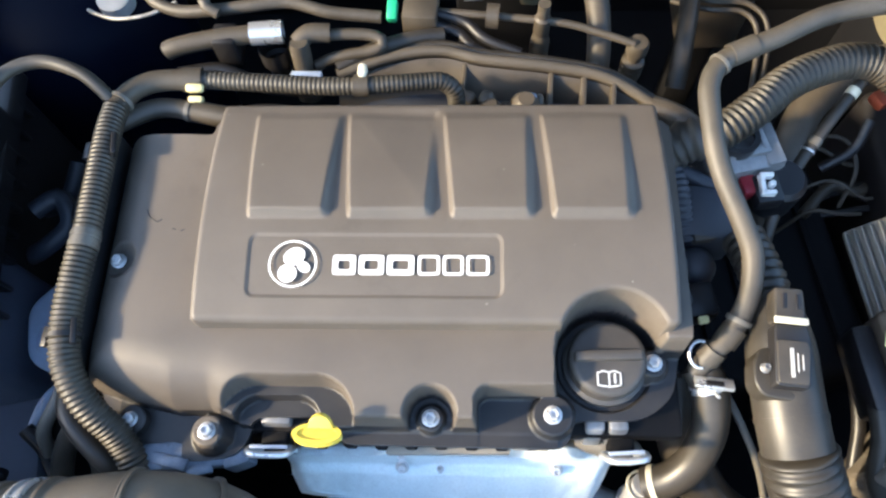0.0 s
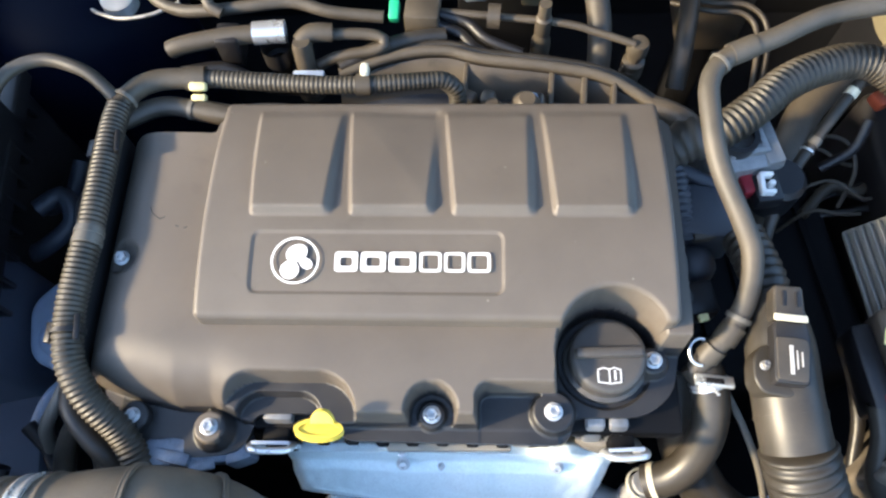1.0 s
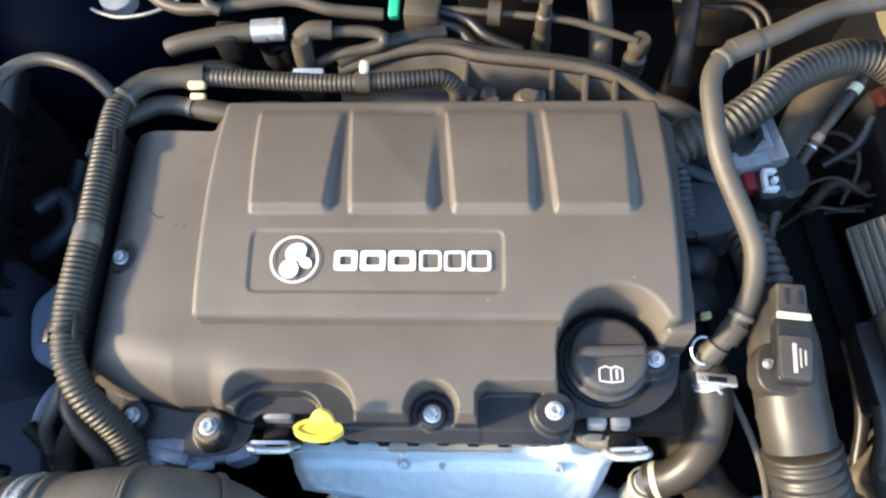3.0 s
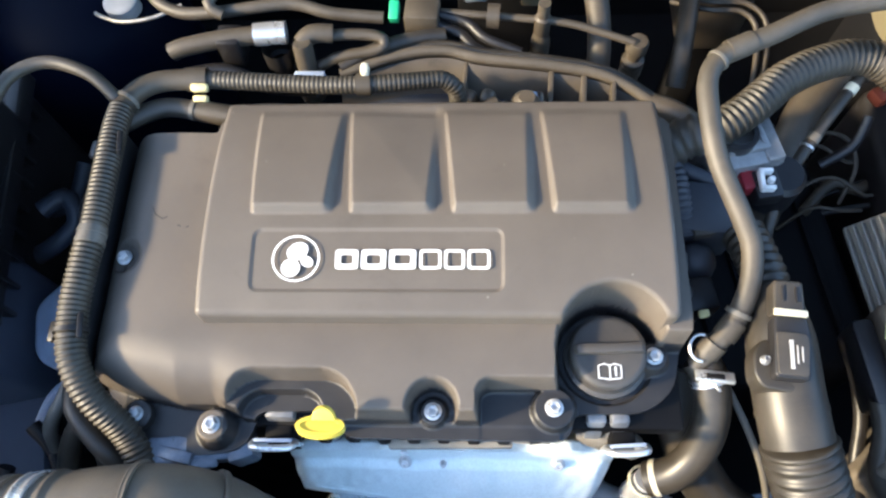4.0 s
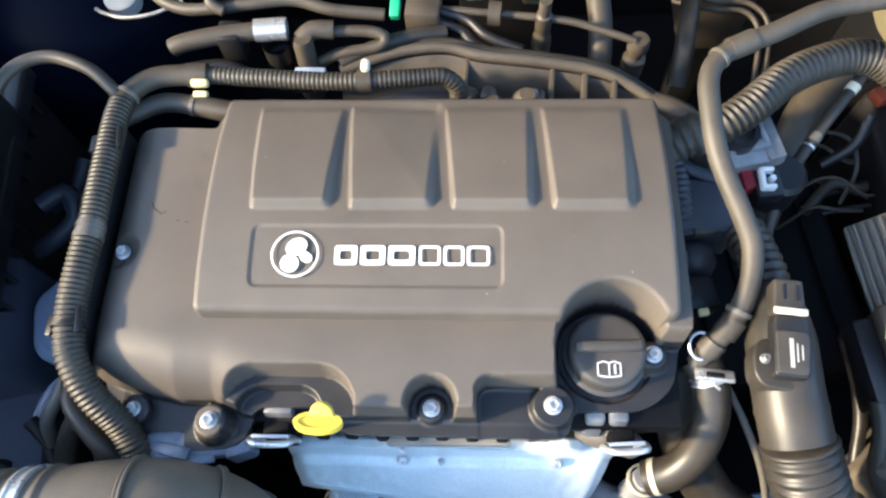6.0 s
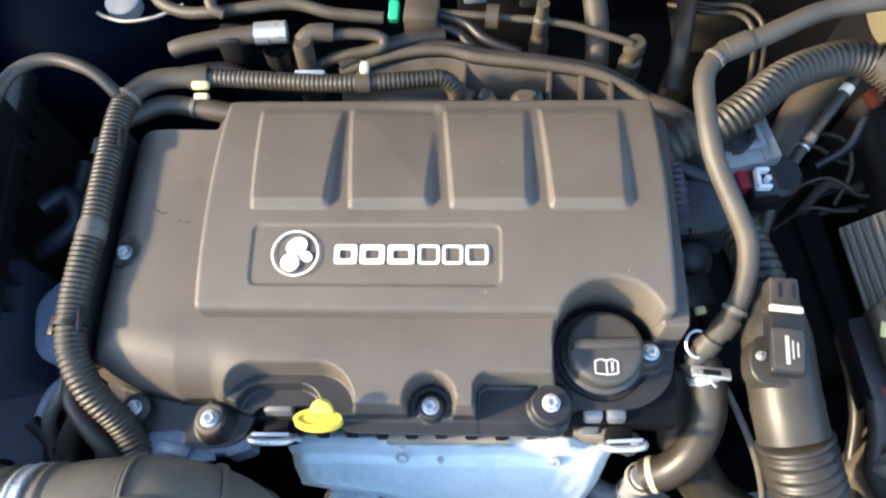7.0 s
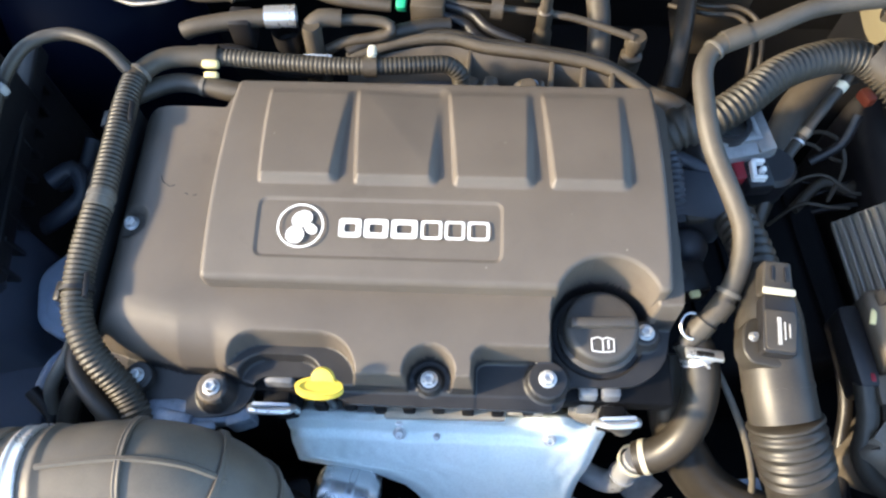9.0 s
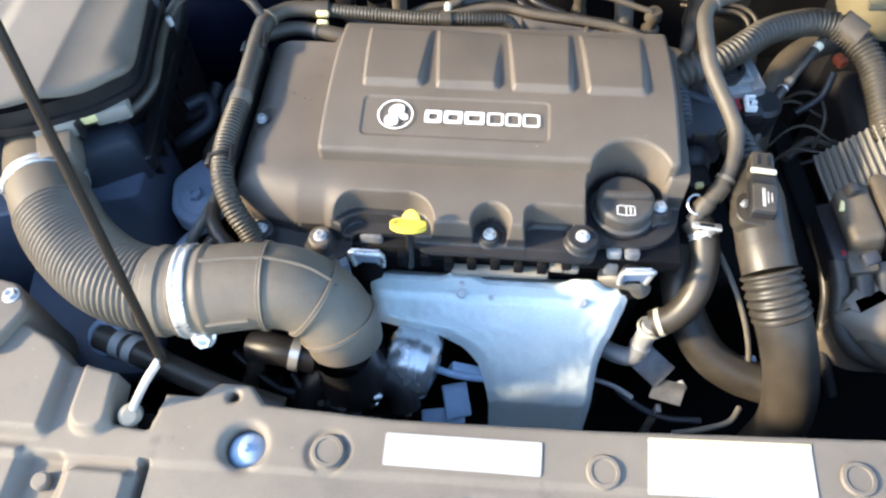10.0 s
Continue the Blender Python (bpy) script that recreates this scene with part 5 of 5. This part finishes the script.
    band_part("shoulder", CHARGE, b / n, 0.004, 0.0268, PIPE, ob)
    return ob


charge_pipe()


def pressure_sensor():
    ob = thing("pressure_sensor", "black pressure sensor with a printed label clipped on the charge pipe", "sensor", at=(0.263, 0.155, 0.98))
    m = pose(0.2605, 0.152, 0.984, 0, 0, -6)

    def slab_part(name, corners, r, z0, z1, mat, parent, label="", bevel=0.002):
        b = blank()
        prism(b, round_outline(corners, r), z0, z1, bevel)
        bmesh.ops.transform(b, matrix=m, verts=b.verts[:])
        return part(name, b, mat, parent, label)

    body = slab_part("body", [(-0.013, -0.025), (0.012, -0.025), (0.014, 0.004), (0.012, 0.022), (-0.012, 0.022)], 0.004, -0.012, 0.005, BLACK, ob)
    slab_part("face_plate", [(-0.0112, -0.023), (0.0102, -0.023), (0.0120, 0.004), (0.0104, 0.0090), (-0.0112, 0.0090)], 0.003, 0.004, 0.0062, RUBBER, body, "grey-black label plate", 0.0006)
    slab_part("base", [(-0.024, -0.022), (-0.018, -0.031), (0.006, -0.033), (0.010, 0.004), (-0.018, 0.006), (-0.024, -0.004)], 0.008, -0.026, -0.006, PIPE, ob)
    plug = slab_part("plug", [(-0.012, 0.024), (0.011, 0.024), (0.010, 0.050), (-0.011, 0.050)], 0.003, -0.010, 0.006, RUBBER, ob)
    for x in (-0.006, 0.004):
        slab_part("slot", [(x, 0.033), (x + 0.0022, 0.033), (x + 0.0022, 0.045), (x, 0.045)], 0.0006, 0.005, 0.0072, BLACK, plug, "", 0.0004)
    part("tape", add_box(blank(), (0.2622, 0.1755, 0.9915), (0.024, 0.005, 0.004), (0, 0, -6), 0.001), CREAM, ob, "cream tape band")
    bm = blank()
    for k, (dx, w) in enumerate(((-0.003, 0.024), (0.001, 0.020), (0.0045, 0.022))):
        add_box(bm, (0.2615 + dx, 0.1445, 0.9905), (0.0010 if k else 0.0028, w * (0.9 - 0.2 * k), 0.0005), (0, 0, -6))
    part("print", bm, GREYPRINT, ob, "pale unreadable print")
    hexbolt(ob, (0.243, 0.143, 0.979), 0.0028, CAST)


pressure_sensor()

LOW = [(0.209, 0.158, 0.930), (0.217, 0.146, 0.926), (0.221, 0.130, 0.918), (0.221, 0.110, 0.902), (0.214, 0.090, 0.880), (0.198, 0.076, 0.862), (0.178, 0.072, 0.850)]
_l = hose("coolant_hose", LOW, 0.0150, PIPE, "curved black rubber coolant hose with a bright spring clamp", seg=22, bands=((0.95, 0.005, 0.0158, CREAM),))
band_part("spring_clamp", LOW, 0.155, 0.006, 0.0157, BAND, _l, "bright steel spring clamp")
part("clamp_ear", add_box(blank(), (0.2165, 0.139, 0.944), (0.030, 0.010, 0.004), (-25, 0, -6), 0.001), BAND, _l)
part("clamp_window", add_box(blank(), (0.2165, 0.1385, 0.9462), (0.014, 0.005, 0.002), (-25, 0, -6), 0.0008), BLACK, _l)
part("clamp_tail", add_box(blank(), (0.219, 0.131, 0.940), (0.003, 0.007, 0.002), (-30, 0, 15), 0.001), BAND, _l)
hose("coolant_elbow", [(0.178, 0.072, 0.850), (0.173, 0.066, 0.825), (0.170, 0.060, 0.800), (0.158, 0.062, 0.785), (0.135, 0.074, 0.778), (0.11, 0.084, 0.775)], 0.0108, STEEL, "bright steel coolant elbow below the hose", "pipe", seg=18, bands=((0.06, 0.004, 0.0145, CREAM), (0.30, 0.003, 0.0125, BAND)))
hose("return_pipe", [(0.215, 0.165, 0.86), (0.213, 0.135, 0.848), (0.222, 0.100, 0.825), (0.246, 0.064, 0.805), (0.277, 0.042, 0.800), (0.312, 0.030, 0.802)], 0.0215, PIPE, "wide dusty black pipe curving into the charge pipe", "pipe", seg=24)
hose("drain_tube", [(0.240, 0.140, 0.90), (0.255, 0.115, 0.885), (0.272, 0.086, 0.86), (0.284, 0.060, 0.83), (0.290, 0.045, 0.80)], 0.0030, TAPE, "thin grey drain tube between the pipes", "tube")
_b = thing("steel_bracket", "bent grey sheet-metal bracket low beside the heat shield", "bracket", at=(0.22, 0.06, 0.74))
part("plate", add_box(blank(), (0.196, 0.062, 0.762), (0.040, 0.034, 0.003), (25, 20, -35), 0.001), CAST, _b)
part("foot", add_box(blank(), (0.214, 0.036, 0.752), (0.036, 0.030, 0.003), (-10, -15, -20), 0.001), CAST, _b)
part("leg", add_box(blank(), (0.205, 0.020, 0.62), (0.006, 0.010, 0.24), (0, 0, 0), 0.001), CAST, _b)
_b = thing("low_wiring", "loose pale wiring low in the engine bay", "wiring", at=(0.2, 0.0, 0.75))
tube_part("lead", [(0.13, 0.05, 0.74), (0.155, 0.04, 0.745), (0.175, 0.03, 0.74)], 0.003, GREYPRINT, _b)
tube_part("lead", [(0.21, -0.02, 0.77), (0.24, -0.015, 0.775), (0.268, -0.008, 0.785), (0.280, 0.008, 0.79)], 0.0032, TAPE, _b)
part("plug", add_box(blank(), (0.287, 0.058, 0.79), (0.034, 0.016, 0.020), (0, 0, 8), 0.003), MOUNT, _b, "blue-grey plug")
part("plug", add_box(blank(), (0.230, 0.045, 0.745), (0.012, 0.012, 0.012), (0, 0, 30), 0.002), WHITE, _b)


def control_unit():
    ob = thing("engine_control_unit", "finned dusty alloy engine control unit with black plugs", "control unit", at=(0.38, 0.2, 0.9))
    m = pose(0.436, 0.244, 0.900, 0, 42, 6)
    bm = blank()
    add_box(bm, (0, 0, 0), (0.030, 0.130, 0.120), (0, 0, 0), 0.004)
    bmesh.ops.transform(bm, matrix=m, verts=bm.verts[:])
    part("housing", bm, FINS, ob)
    for k in range(15):
        bm = blank()
        add_box(bm, (-0.018, 0.0, -0.054 + k * 0.0077), (0.009, 0.122, 0.0030), (0, 0, 0), 0.001, 1)
        bmesh.ops.transform(bm, matrix=m, verts=bm.verts[:])
        part("fin", bm, FINS, ob)
    bm = blank()
    add_box(bm, (0.012, 0.0, 0.064), (0.046, 0.120, 0.006), (0, 0, 0), 0.002)
    bmesh.ops.transform(bm, matrix=m, verts=bm.verts[:])
    part("top_plate", bm, FINS, ob)
    for y in (0.040, -0.030):
        hexbolt(ob, m @ Vector((0.018, y, 0.067)), 0.0055, BAND)
    bm = blank()
    add_box(bm, (0.359, 0.160, 0.895), (0.018, 0.072, 0.050), (0, -10, 6), 0.005)
    part("plug", bm, BLACK, ob, "black wiring plug")
    bm = blank()
    add_box(bm, (0.382, 0.170, 0.915), (0.036, 0.076, 0.060), (0, -16, 6), 0.007, 3, 0.9)
    add_box(bm, (0.380, 0.128, 0.900), (0.030, 0.026, 0.044), (12, -10, 6), 0.005)
    part("plug", bm, RUBBER_WARM, ob, "large dusty grey wiring plug")
    bm = blank()
    add_box(bm, (0.408, 0.168, 0.926), (0.018, 0.092, 0.056), (0, -16, 6), 0.006, 3)
    part("plug_cover", bm, BROWN, ob)
    part("clip", add_box(blank(), (0.384, 0.126, 0.922), (0.018, 0.014, 0.010), (20, 0, 25), 0.003), BLUEGREY, ob)
    part("lever", add_box(blank(), (0.368, 0.192, 0.940), (0.010, 0.012, 0.030), (0, 0, 10), 0.002), COVER_DARK, ob)
    part("lock", add_box(blank(), (0.360, 0.178, 0.938), (0.005, 0.014, 0.004), (0, -20, -18), 0.0012), PALE_YELLOW, ob, "yellow-green lock tab")
    part("lock", add_box(blank(), (0.360, 0.132, 0.918), (0.005, 0.008, 0.005), (0, 0, 0), 0.0015), RED, ob)
    for k, (dx, r) in enumerate(((0.0, 0.009), (0.022, 0.011), (0.045, 0.010))):
        tube_part("cable", [(0.357 + dx, 0.130, 0.91), (0.362 + dx, 0.105, 0.895), (0.364 + dx * 1.2, 0.075, 0.87), (0.386 + dx, 0.055, 0.85), (0.43 + dx, 0.050, 0.83)], r, RUBBER if k else PIPE, ob)
    bm = blank()
    prism(bm, round_outline([(0.352, 0.076), (0.368, 0.096), (0.405, 0.130), (0.430, 0.168), (0.52, 0.170), (0.52, 0.060), (0.40, 0.055)], 0.014), 0.80, 0.900, 0.018)
    part("shroud", bm, LID, ob, "dusty beige moulded shroud below the plugs")


control_unit()

# ---- far corners ----
def engine_mount():
    ob = thing("engine_mount", "blue-grey cast engine mount with a large bolt beside the airbox", "engine mount", at=(-0.35, 0.2, 0.86))
    bm = blank()
    prism(bm, round_outline([(-0.392, 0.222), (-0.345, 0.275), (-0.322, 0.270), (-0.318, 0.190), (-0.345, 0.155), (-0.380, 0.170)], 0.014), 0.84, 0.868, 0.005)
    part("casting", bm, MOUNT, ob)
    bm = blank()
    add_spin(bm, [(0.022, -0.02), (0.022, 0.004), (0.018, 0.007), (0.010, 0.008)], pose(-0.352, 0.192, 0.866), 24)
    part("boss", bm, MOUNT, ob)
    hexbolt(ob, (-0.352, 0.192, 0.872), 0.009, MOUNT, h=0.01)
    tube_part("arm", [(-0.318, 0.20, 0.85), (-0.335, 0.16, 0.86), (-0.36, 0.135, 0.855), (-0.375, 0.105, 0.84)], 0.006, MOUNT, ob)
    part("leg", add_box(blank(), (-0.352, 0.21, 0.64), (0.06, 0.08, 0.42), (0, 0, 0), 0.006), DEEP, ob)


engine_mount()
hose("radiator_hose", [(-0.40, 0.0, 0.885), (-0.366, -0.010, 0.884), (-0.32, -0.026, 0.882), (-0.256, -0.046, 0.875), (-0.20, -0.056, 0.86)], 0.0135, RUBBER, "black radiator hose behind the front panel", seg=18, bands=((0.13, 0.010, 0.0150, GREYPRINT), (0.20, 0.010, 0.0155, GREYPRINT)))
_b = thing("hose_bracket", "blue-grey metal hose bracket with a ring", "bracket", at=(-0.40, 0.0, 0.88))
bm = blank()
add_tube(bm, [(-0.392 + 0.016 * math.cos(a), 0.0 + 0.014 * math.sin(a), 0.886 + 0.008 * math.sin(a)) for a in [0.45 * k for k in range(15)]], 0.004)
part("ring", bm, HEADLAMP, _b)
part("tongue", add_box(blank(), (-0.405, 0.022, 0.886), (0.010, 0.030, 0.006), (0, 0, 25), 0.002), MOUNT, _b)

for pts, r, mat in (([(-0.262, 0.060, 0.91), (-0.268, 0.085, 0.925), (-0.285, 0.100, 0.93), (-0.300, 0.085, 0.915), (-0.31, 0.06, 0.89)], 0.009, RUBBER),
                    ([(-0.24, 0.055, 0.90), (-0.255, 0.072, 0.925), (-0.272, 0.088, 0.935), (-0.290, 0.110, 0.94), (-0.298, 0.135, 0.935)], 0.008, RUBBER),
                    ([(-0.300, 0.160, 0.93), (-0.306, 0.125, 0.93), (-0.318, 0.100, 0.92), (-0.32, 0.085, 0.90)], 0.006, TAPE),
                    ([(-0.285, 0.28, 0.92), (-0.310, 0.262, 0.92), (-0.335, 0.245, 0.90), (-0.345, 0.245, 0.88)], 0.011, RUBBER),
                    ([(-0.292, 0.33, 0.93), (-0.31, 0.315, 0.94), (-0.325, 0.29, 0.93), (-0.32, 0.26, 0.91)], 0.006, BLACK),
                    ([(-0.345, 0.085, 0.86), (-0.33, 0.06, 0.85), (-0.30, 0.05, 0.84), (-0.28, 0.06, 0.82)], 0.005, BLACK)):
    hose("side_lead", pts, r, mat, "taped lead hanging at the end of the engine", "lead", seg=12)


def strut_tower():
    ob = thing("strut_tower", "dark navy suspension strut tower with a pale round cap", "strut tower", at=(-0.43, 0.56, 0.86))
    bm = blank()
    add_spin(bm, [(0, 0.012), (0.05, 0.010), (0.085, 0.0), (0.105, -0.02), (0.12, -0.08), (0.125, -0.42)], pose(-0.44, 0.60, 0.885), 40)
    part("dome", bm, NAVY, ob)
    bm = blank()
    add_spin(bm, [(0, 0.006), (0.016, 0.006), (0.019, 0.004), (0.019, -0.01)], pose(-0.362, 0.566, 0.895), 28)
    part("cap", bm, GREYPRINT, ob, "pale grey round cap")
    bm = blank()
    add_spin(bm, [(0, 0.012), (0.006, 0.012), (0.008, 0.008), (0.012, 0.006), (0.012, -0.01)], pose(-0.565, 0.560, 0.885), 20)
    part("cap", bm, CAST, ob)
    tube_part("wire", [(-0.385, 0.548, 0.900), (-0.372, 0.538, 0.905), (-0.345, 0.527, 0.91), (-0.31, 0.528, 0.915), (-0.28, 0.54, 0.92)], 0.0022, CAST, ob)


strut_tower()


def reservoir():
    ob = thing("fluid_reservoir", "aged cream fluid reservoir in the rear corner of the bay", "reservoir", at=(0.44, 0.52, 0.93))
    bm = blank()
    prism(bm, round_outline([(0.437, 0.478), (0.55, 0.463), (0.56, 0.60), (0.442, 0.60)], 0.045, 8), 0.90, 1.005, 0.016)
    part("tank", bm, AMBER, ob)
    part("rim", add_box(blank(), (0.497, 0.53, 0.962), (0.128, 0.146, 0.006), (0, 0, 2), 0.002), AMBER, ob)
    bm = blank()
    add_spin(bm, [(0, 0.02), (0.018, 0.02), (0.021, 0.016), (0.021, -0.012)], pose(0.497, 0.54, 1.01), 28)
    part("cap", bm, BLACK, ob)
    part("spout", add_box(blank(), (0.392, 0.436, 1.016), (0.016, 0.020, 0.022), (20, 0, -20), 0.004), BROWN, ob, "brown outlet fitting")
    part("stand", add_box(blank(), (0.48, 0.53, 0.66), (0.08, 0.08, 0.48), (0, 0, 0), 0.004), DEEP, ob)


reservoir()
_o = thing("orange_connector", "orange plastic connector among dark hoses", "connector", at=(0.407, 0.425, 0.92))
part("body", add_box(blank(), (0.416, 0.420, 0.912), (0.012, 0.018, 0.014), (0, 0, 25), 0.004), ORANGE, _o)
part("lead", add_tube(blank(), [(0.405, 0.40, 0.91), (0.395, 0.38, 0.89), (0.37, 0.37, 0.87)], 0.005), BLACK, _o)
for k in range(3):
    a = k * 0.9
    hose("rear_wire", [(0.33 + 0.02 * k, 0.30 + 0.03 * math.sin(a), 0.74 + 0.008 * k), (0.36 + 0.012 * k, 0.36 + 0.02 * math.cos(a), 0.77), (0.40 + 0.008 * k, 0.40 - 0.02 * k, 0.78 + 0.004 * k), (0.45, 0.37 + 0.02 * math.sin(a * 2), 0.80)],
         0.0025 + 0.0006 * (k % 3), BLACK, "loose dark wire in the corner of the bay", "wire", seg=8)
for pts, r in (([(0.335, 0.372, 0.84), (0.352, 0.392, 0.878), (0.376, 0.398, 0.886), (0.402, 0.384, 0.880), (0.425, 0.392, 0.862)], 0.0022),
               ([(0.342, 0.350, 0.83), (0.365, 0.362, 0.868), (0.392, 0.366, 0.876), (0.418, 0.352, 0.868), (0.44, 0.36, 0.85)], 0.0018),
               ([(0.362, 0.412, 0.86), (0.384, 0.410, 0.890), (0.404, 0.398, 0.894), (0.412, 0.374, 0.880), (0.404, 0.350, 0.85)], 0.0024),
               ([(0.350, 0.335, 0.82), (0.372, 0.342, 0.856), (0.398, 0.336, 0.862), (0.425, 0.342, 0.85)], 0.0020)):
    hose("rusty_wire", [(x, y, z - 0.025) for x, y, z in pts], r, BROWN, "thin rusty brown wire tangled in the rear corner", "wire", seg=8)
_b = thing("rear_box", "dark brown plastic box against the bulkhead", "box", at=(0.32, 0.65, 0.86))
part("body", add_box(blank(), (0.325, 0.655, 0.80), (0.075, 0.075, 0.13), (0, 0, 0), 0.008), BROWN, _b)
part("tab", add_box(blank(), (0.310, 0.612, 0.860), (0.012, 0.012, 0.012), (0, 0, 0), 0.002), CREAM, _b)
tube_part("pipe", [(0.26, 0.63, 0.83), (0.30, 0.605, 0.84), (0.345, 0.60, 0.84), (0.365, 0.57, 0.83), (0.355, 0.50, 0.80)], 0.0032, BROWN, _b)
tube_part("pipe", [(0.26, 0.615, 0.83), (0.30, 0.593, 0.84), (0.338, 0.588, 0.84), (0.352, 0.56, 0.83), (0.342, 0.49, 0.80)], 0.0032, BROWN, _b)
part("leg", add_box(blank(), (0.325, 0.655, 0.58), (0.04, 0.04, 0.32), (0, 0, 0), 0.004), DEEP, _b)
_b = thing("front_left_module", "dusty grey plastic module with a steel bolt by the front panel", "module", at=(-0.46, 0.0, 0.95))
bm = blank()
prism(bm, round_outline([(-0.54, 0.03), (-0.445, 0.012), (-0.428, -0.012), (-0.45, -0.06), (-0.54, -0.06)], 0.008), 0.86, 0.972, 0.004)
part("body", bm, SUPPORT, _b)
hexbolt(_b, (-0.447, -0.002, 0.972), 0.006)
for k, pts in enumerate(([(-0.39, 0.075, 0.85), (-0.40, 0.05, 0.84), (-0.42, 0.01, 0.82)], [(-0.37, 0.11, 0.86), (-0.35, 0.09, 0.85), (-0.34, 0.06, 0.83)])):
    hose("front_lead", pts, 0.007, BLACK, "dark lead below the air hose", "lead", seg=10)

_b = thing("rear_wiring_plug", "cream and green plugs on wiring against the bulkhead", "wiring plug", at=(0.06, 0.60, 0.88))
part("plug", add_box(blank(), (0.060, 0.596, 0.900), (0.024, 0.034, 0.024), (0, 0, 10), 0.003), CREAM, _b)
part("plug", add_box(blank(), (0.092, 0.590, 0.890), (0.020, 0.040, 0.030), (0, 0, -5), 0.003), AMBER, _b)
part("plug", add_box(blank(), (0.030, 0.590, 0.890), (0.026, 0.030, 0.026), (0, 0, 5), 0.003), MOUNT, _b)
part("bracket", add_box(blank(), (0.06, 0.62, 0.72), (0.10, 0.03, 0.34), (0, 0, 0), 0.004), DEEP, _b)
tube_part("pipe", [(-0.04, 0.565, 0.945), (0.0, 0.562, 0.947), (0.05, 0.560, 0.945)], 0.0036, BAND, _b, "bright metal pipe")
_b = thing("bay_bracket", "dark blue-grey structure below the airbox", "bracket", at=(-0.45, 0.05, 0.80))
part("tray", add_box(blank(), (-0.46, 0.06, 0.80), (0.16, 0.16, 0.03), (0, 6, 10), 0.006), HOUSING, _b)
part("leg", add_box(blank(), (-0.46, 0.06, 0.60), (0.05, 0.05, 0.40), (0, 0, 0), 0.004), DEEP, _b)

for pts, r, mat, label in (([(0.367, 0.175, 0.86), (0.374, 0.129, 0.84), (0.369, 0.083, 0.82), (0.386, 0.033, 0.78)], 0.0060, BLACK, "dark hose beside the charge pipe"),
                           ([(-0.387, 0.307, 0.9), (-0.366, 0.322, 0.9), (-0.356, 0.299, 0.89), (-0.379, 0.279, 0.88), (-0.407, 0.276, 0.86)], 0.0090, BLUEGREY, "dark hose between airbox and engine"),
                           ([(-0.254, 0.029, 0.84), (-0.251, 0.011, 0.82), (-0.267, -0.008, 0.78)], 0.0100, BROWN, "brown bracket tube under the air hose"),
                           ([(-0.222, -0.013, 0.8), (-0.186, -0.013, 0.79), (-0.149, -0.003, 0.79), (-0.11, -0.01, 0.78)], 0.0050, BLUEGREY, "dark oil line below the turbocharger"),
                           ([(0.157, 0.039, 0.74), (0.184, 0.023, 0.73), (0.219, 0.015, 0.72), (0.258, 0.015, 0.72)], 0.0040, BLUEGREY, "dark wire behind the front panel"),
                           ([(0.379, 0.353, 0.8), (0.415, 0.387, 0.8), (0.443, 0.38, 0.8), (0.477, 0.408, 0.8)], 0.0060, BROWN, "dusty brown cable low in the bay"),
                           ([(-0.452, 0.38, 0.85), (-0.416, 0.334, 0.85), (-0.383, 0.342, 0.86), (-0.374, 0.376, 0.87)], 0.0080, BLUEGREY, "dark hose below the airbox flange")):
    hose("bay_hose", pts, r, mat, label, seg=12)


def chassis_bits():
    """Dark castings and boxes added low in the bay to fill its black gaps."""
    for name, c, s, turn, mat, label in (("gearbox", (0.30, 0.30, 0.66), (0.24, 0.26, 0.26), (0, 0, 8), DEEP, "near-black gearbox casting added low beside the engine"),
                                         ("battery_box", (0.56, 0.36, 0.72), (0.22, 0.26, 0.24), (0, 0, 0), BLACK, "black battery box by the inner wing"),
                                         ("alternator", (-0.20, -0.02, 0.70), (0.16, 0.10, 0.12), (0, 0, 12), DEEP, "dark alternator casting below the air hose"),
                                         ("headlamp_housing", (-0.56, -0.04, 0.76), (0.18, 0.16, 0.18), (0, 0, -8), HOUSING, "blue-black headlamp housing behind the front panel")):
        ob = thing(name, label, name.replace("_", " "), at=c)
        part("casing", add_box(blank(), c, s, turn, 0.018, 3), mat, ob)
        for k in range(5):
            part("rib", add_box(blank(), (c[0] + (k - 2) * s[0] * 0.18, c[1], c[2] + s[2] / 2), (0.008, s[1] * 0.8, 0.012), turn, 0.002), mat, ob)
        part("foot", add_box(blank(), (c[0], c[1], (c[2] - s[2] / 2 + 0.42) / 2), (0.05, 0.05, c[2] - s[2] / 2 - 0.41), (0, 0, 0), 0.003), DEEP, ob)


chassis_bits()
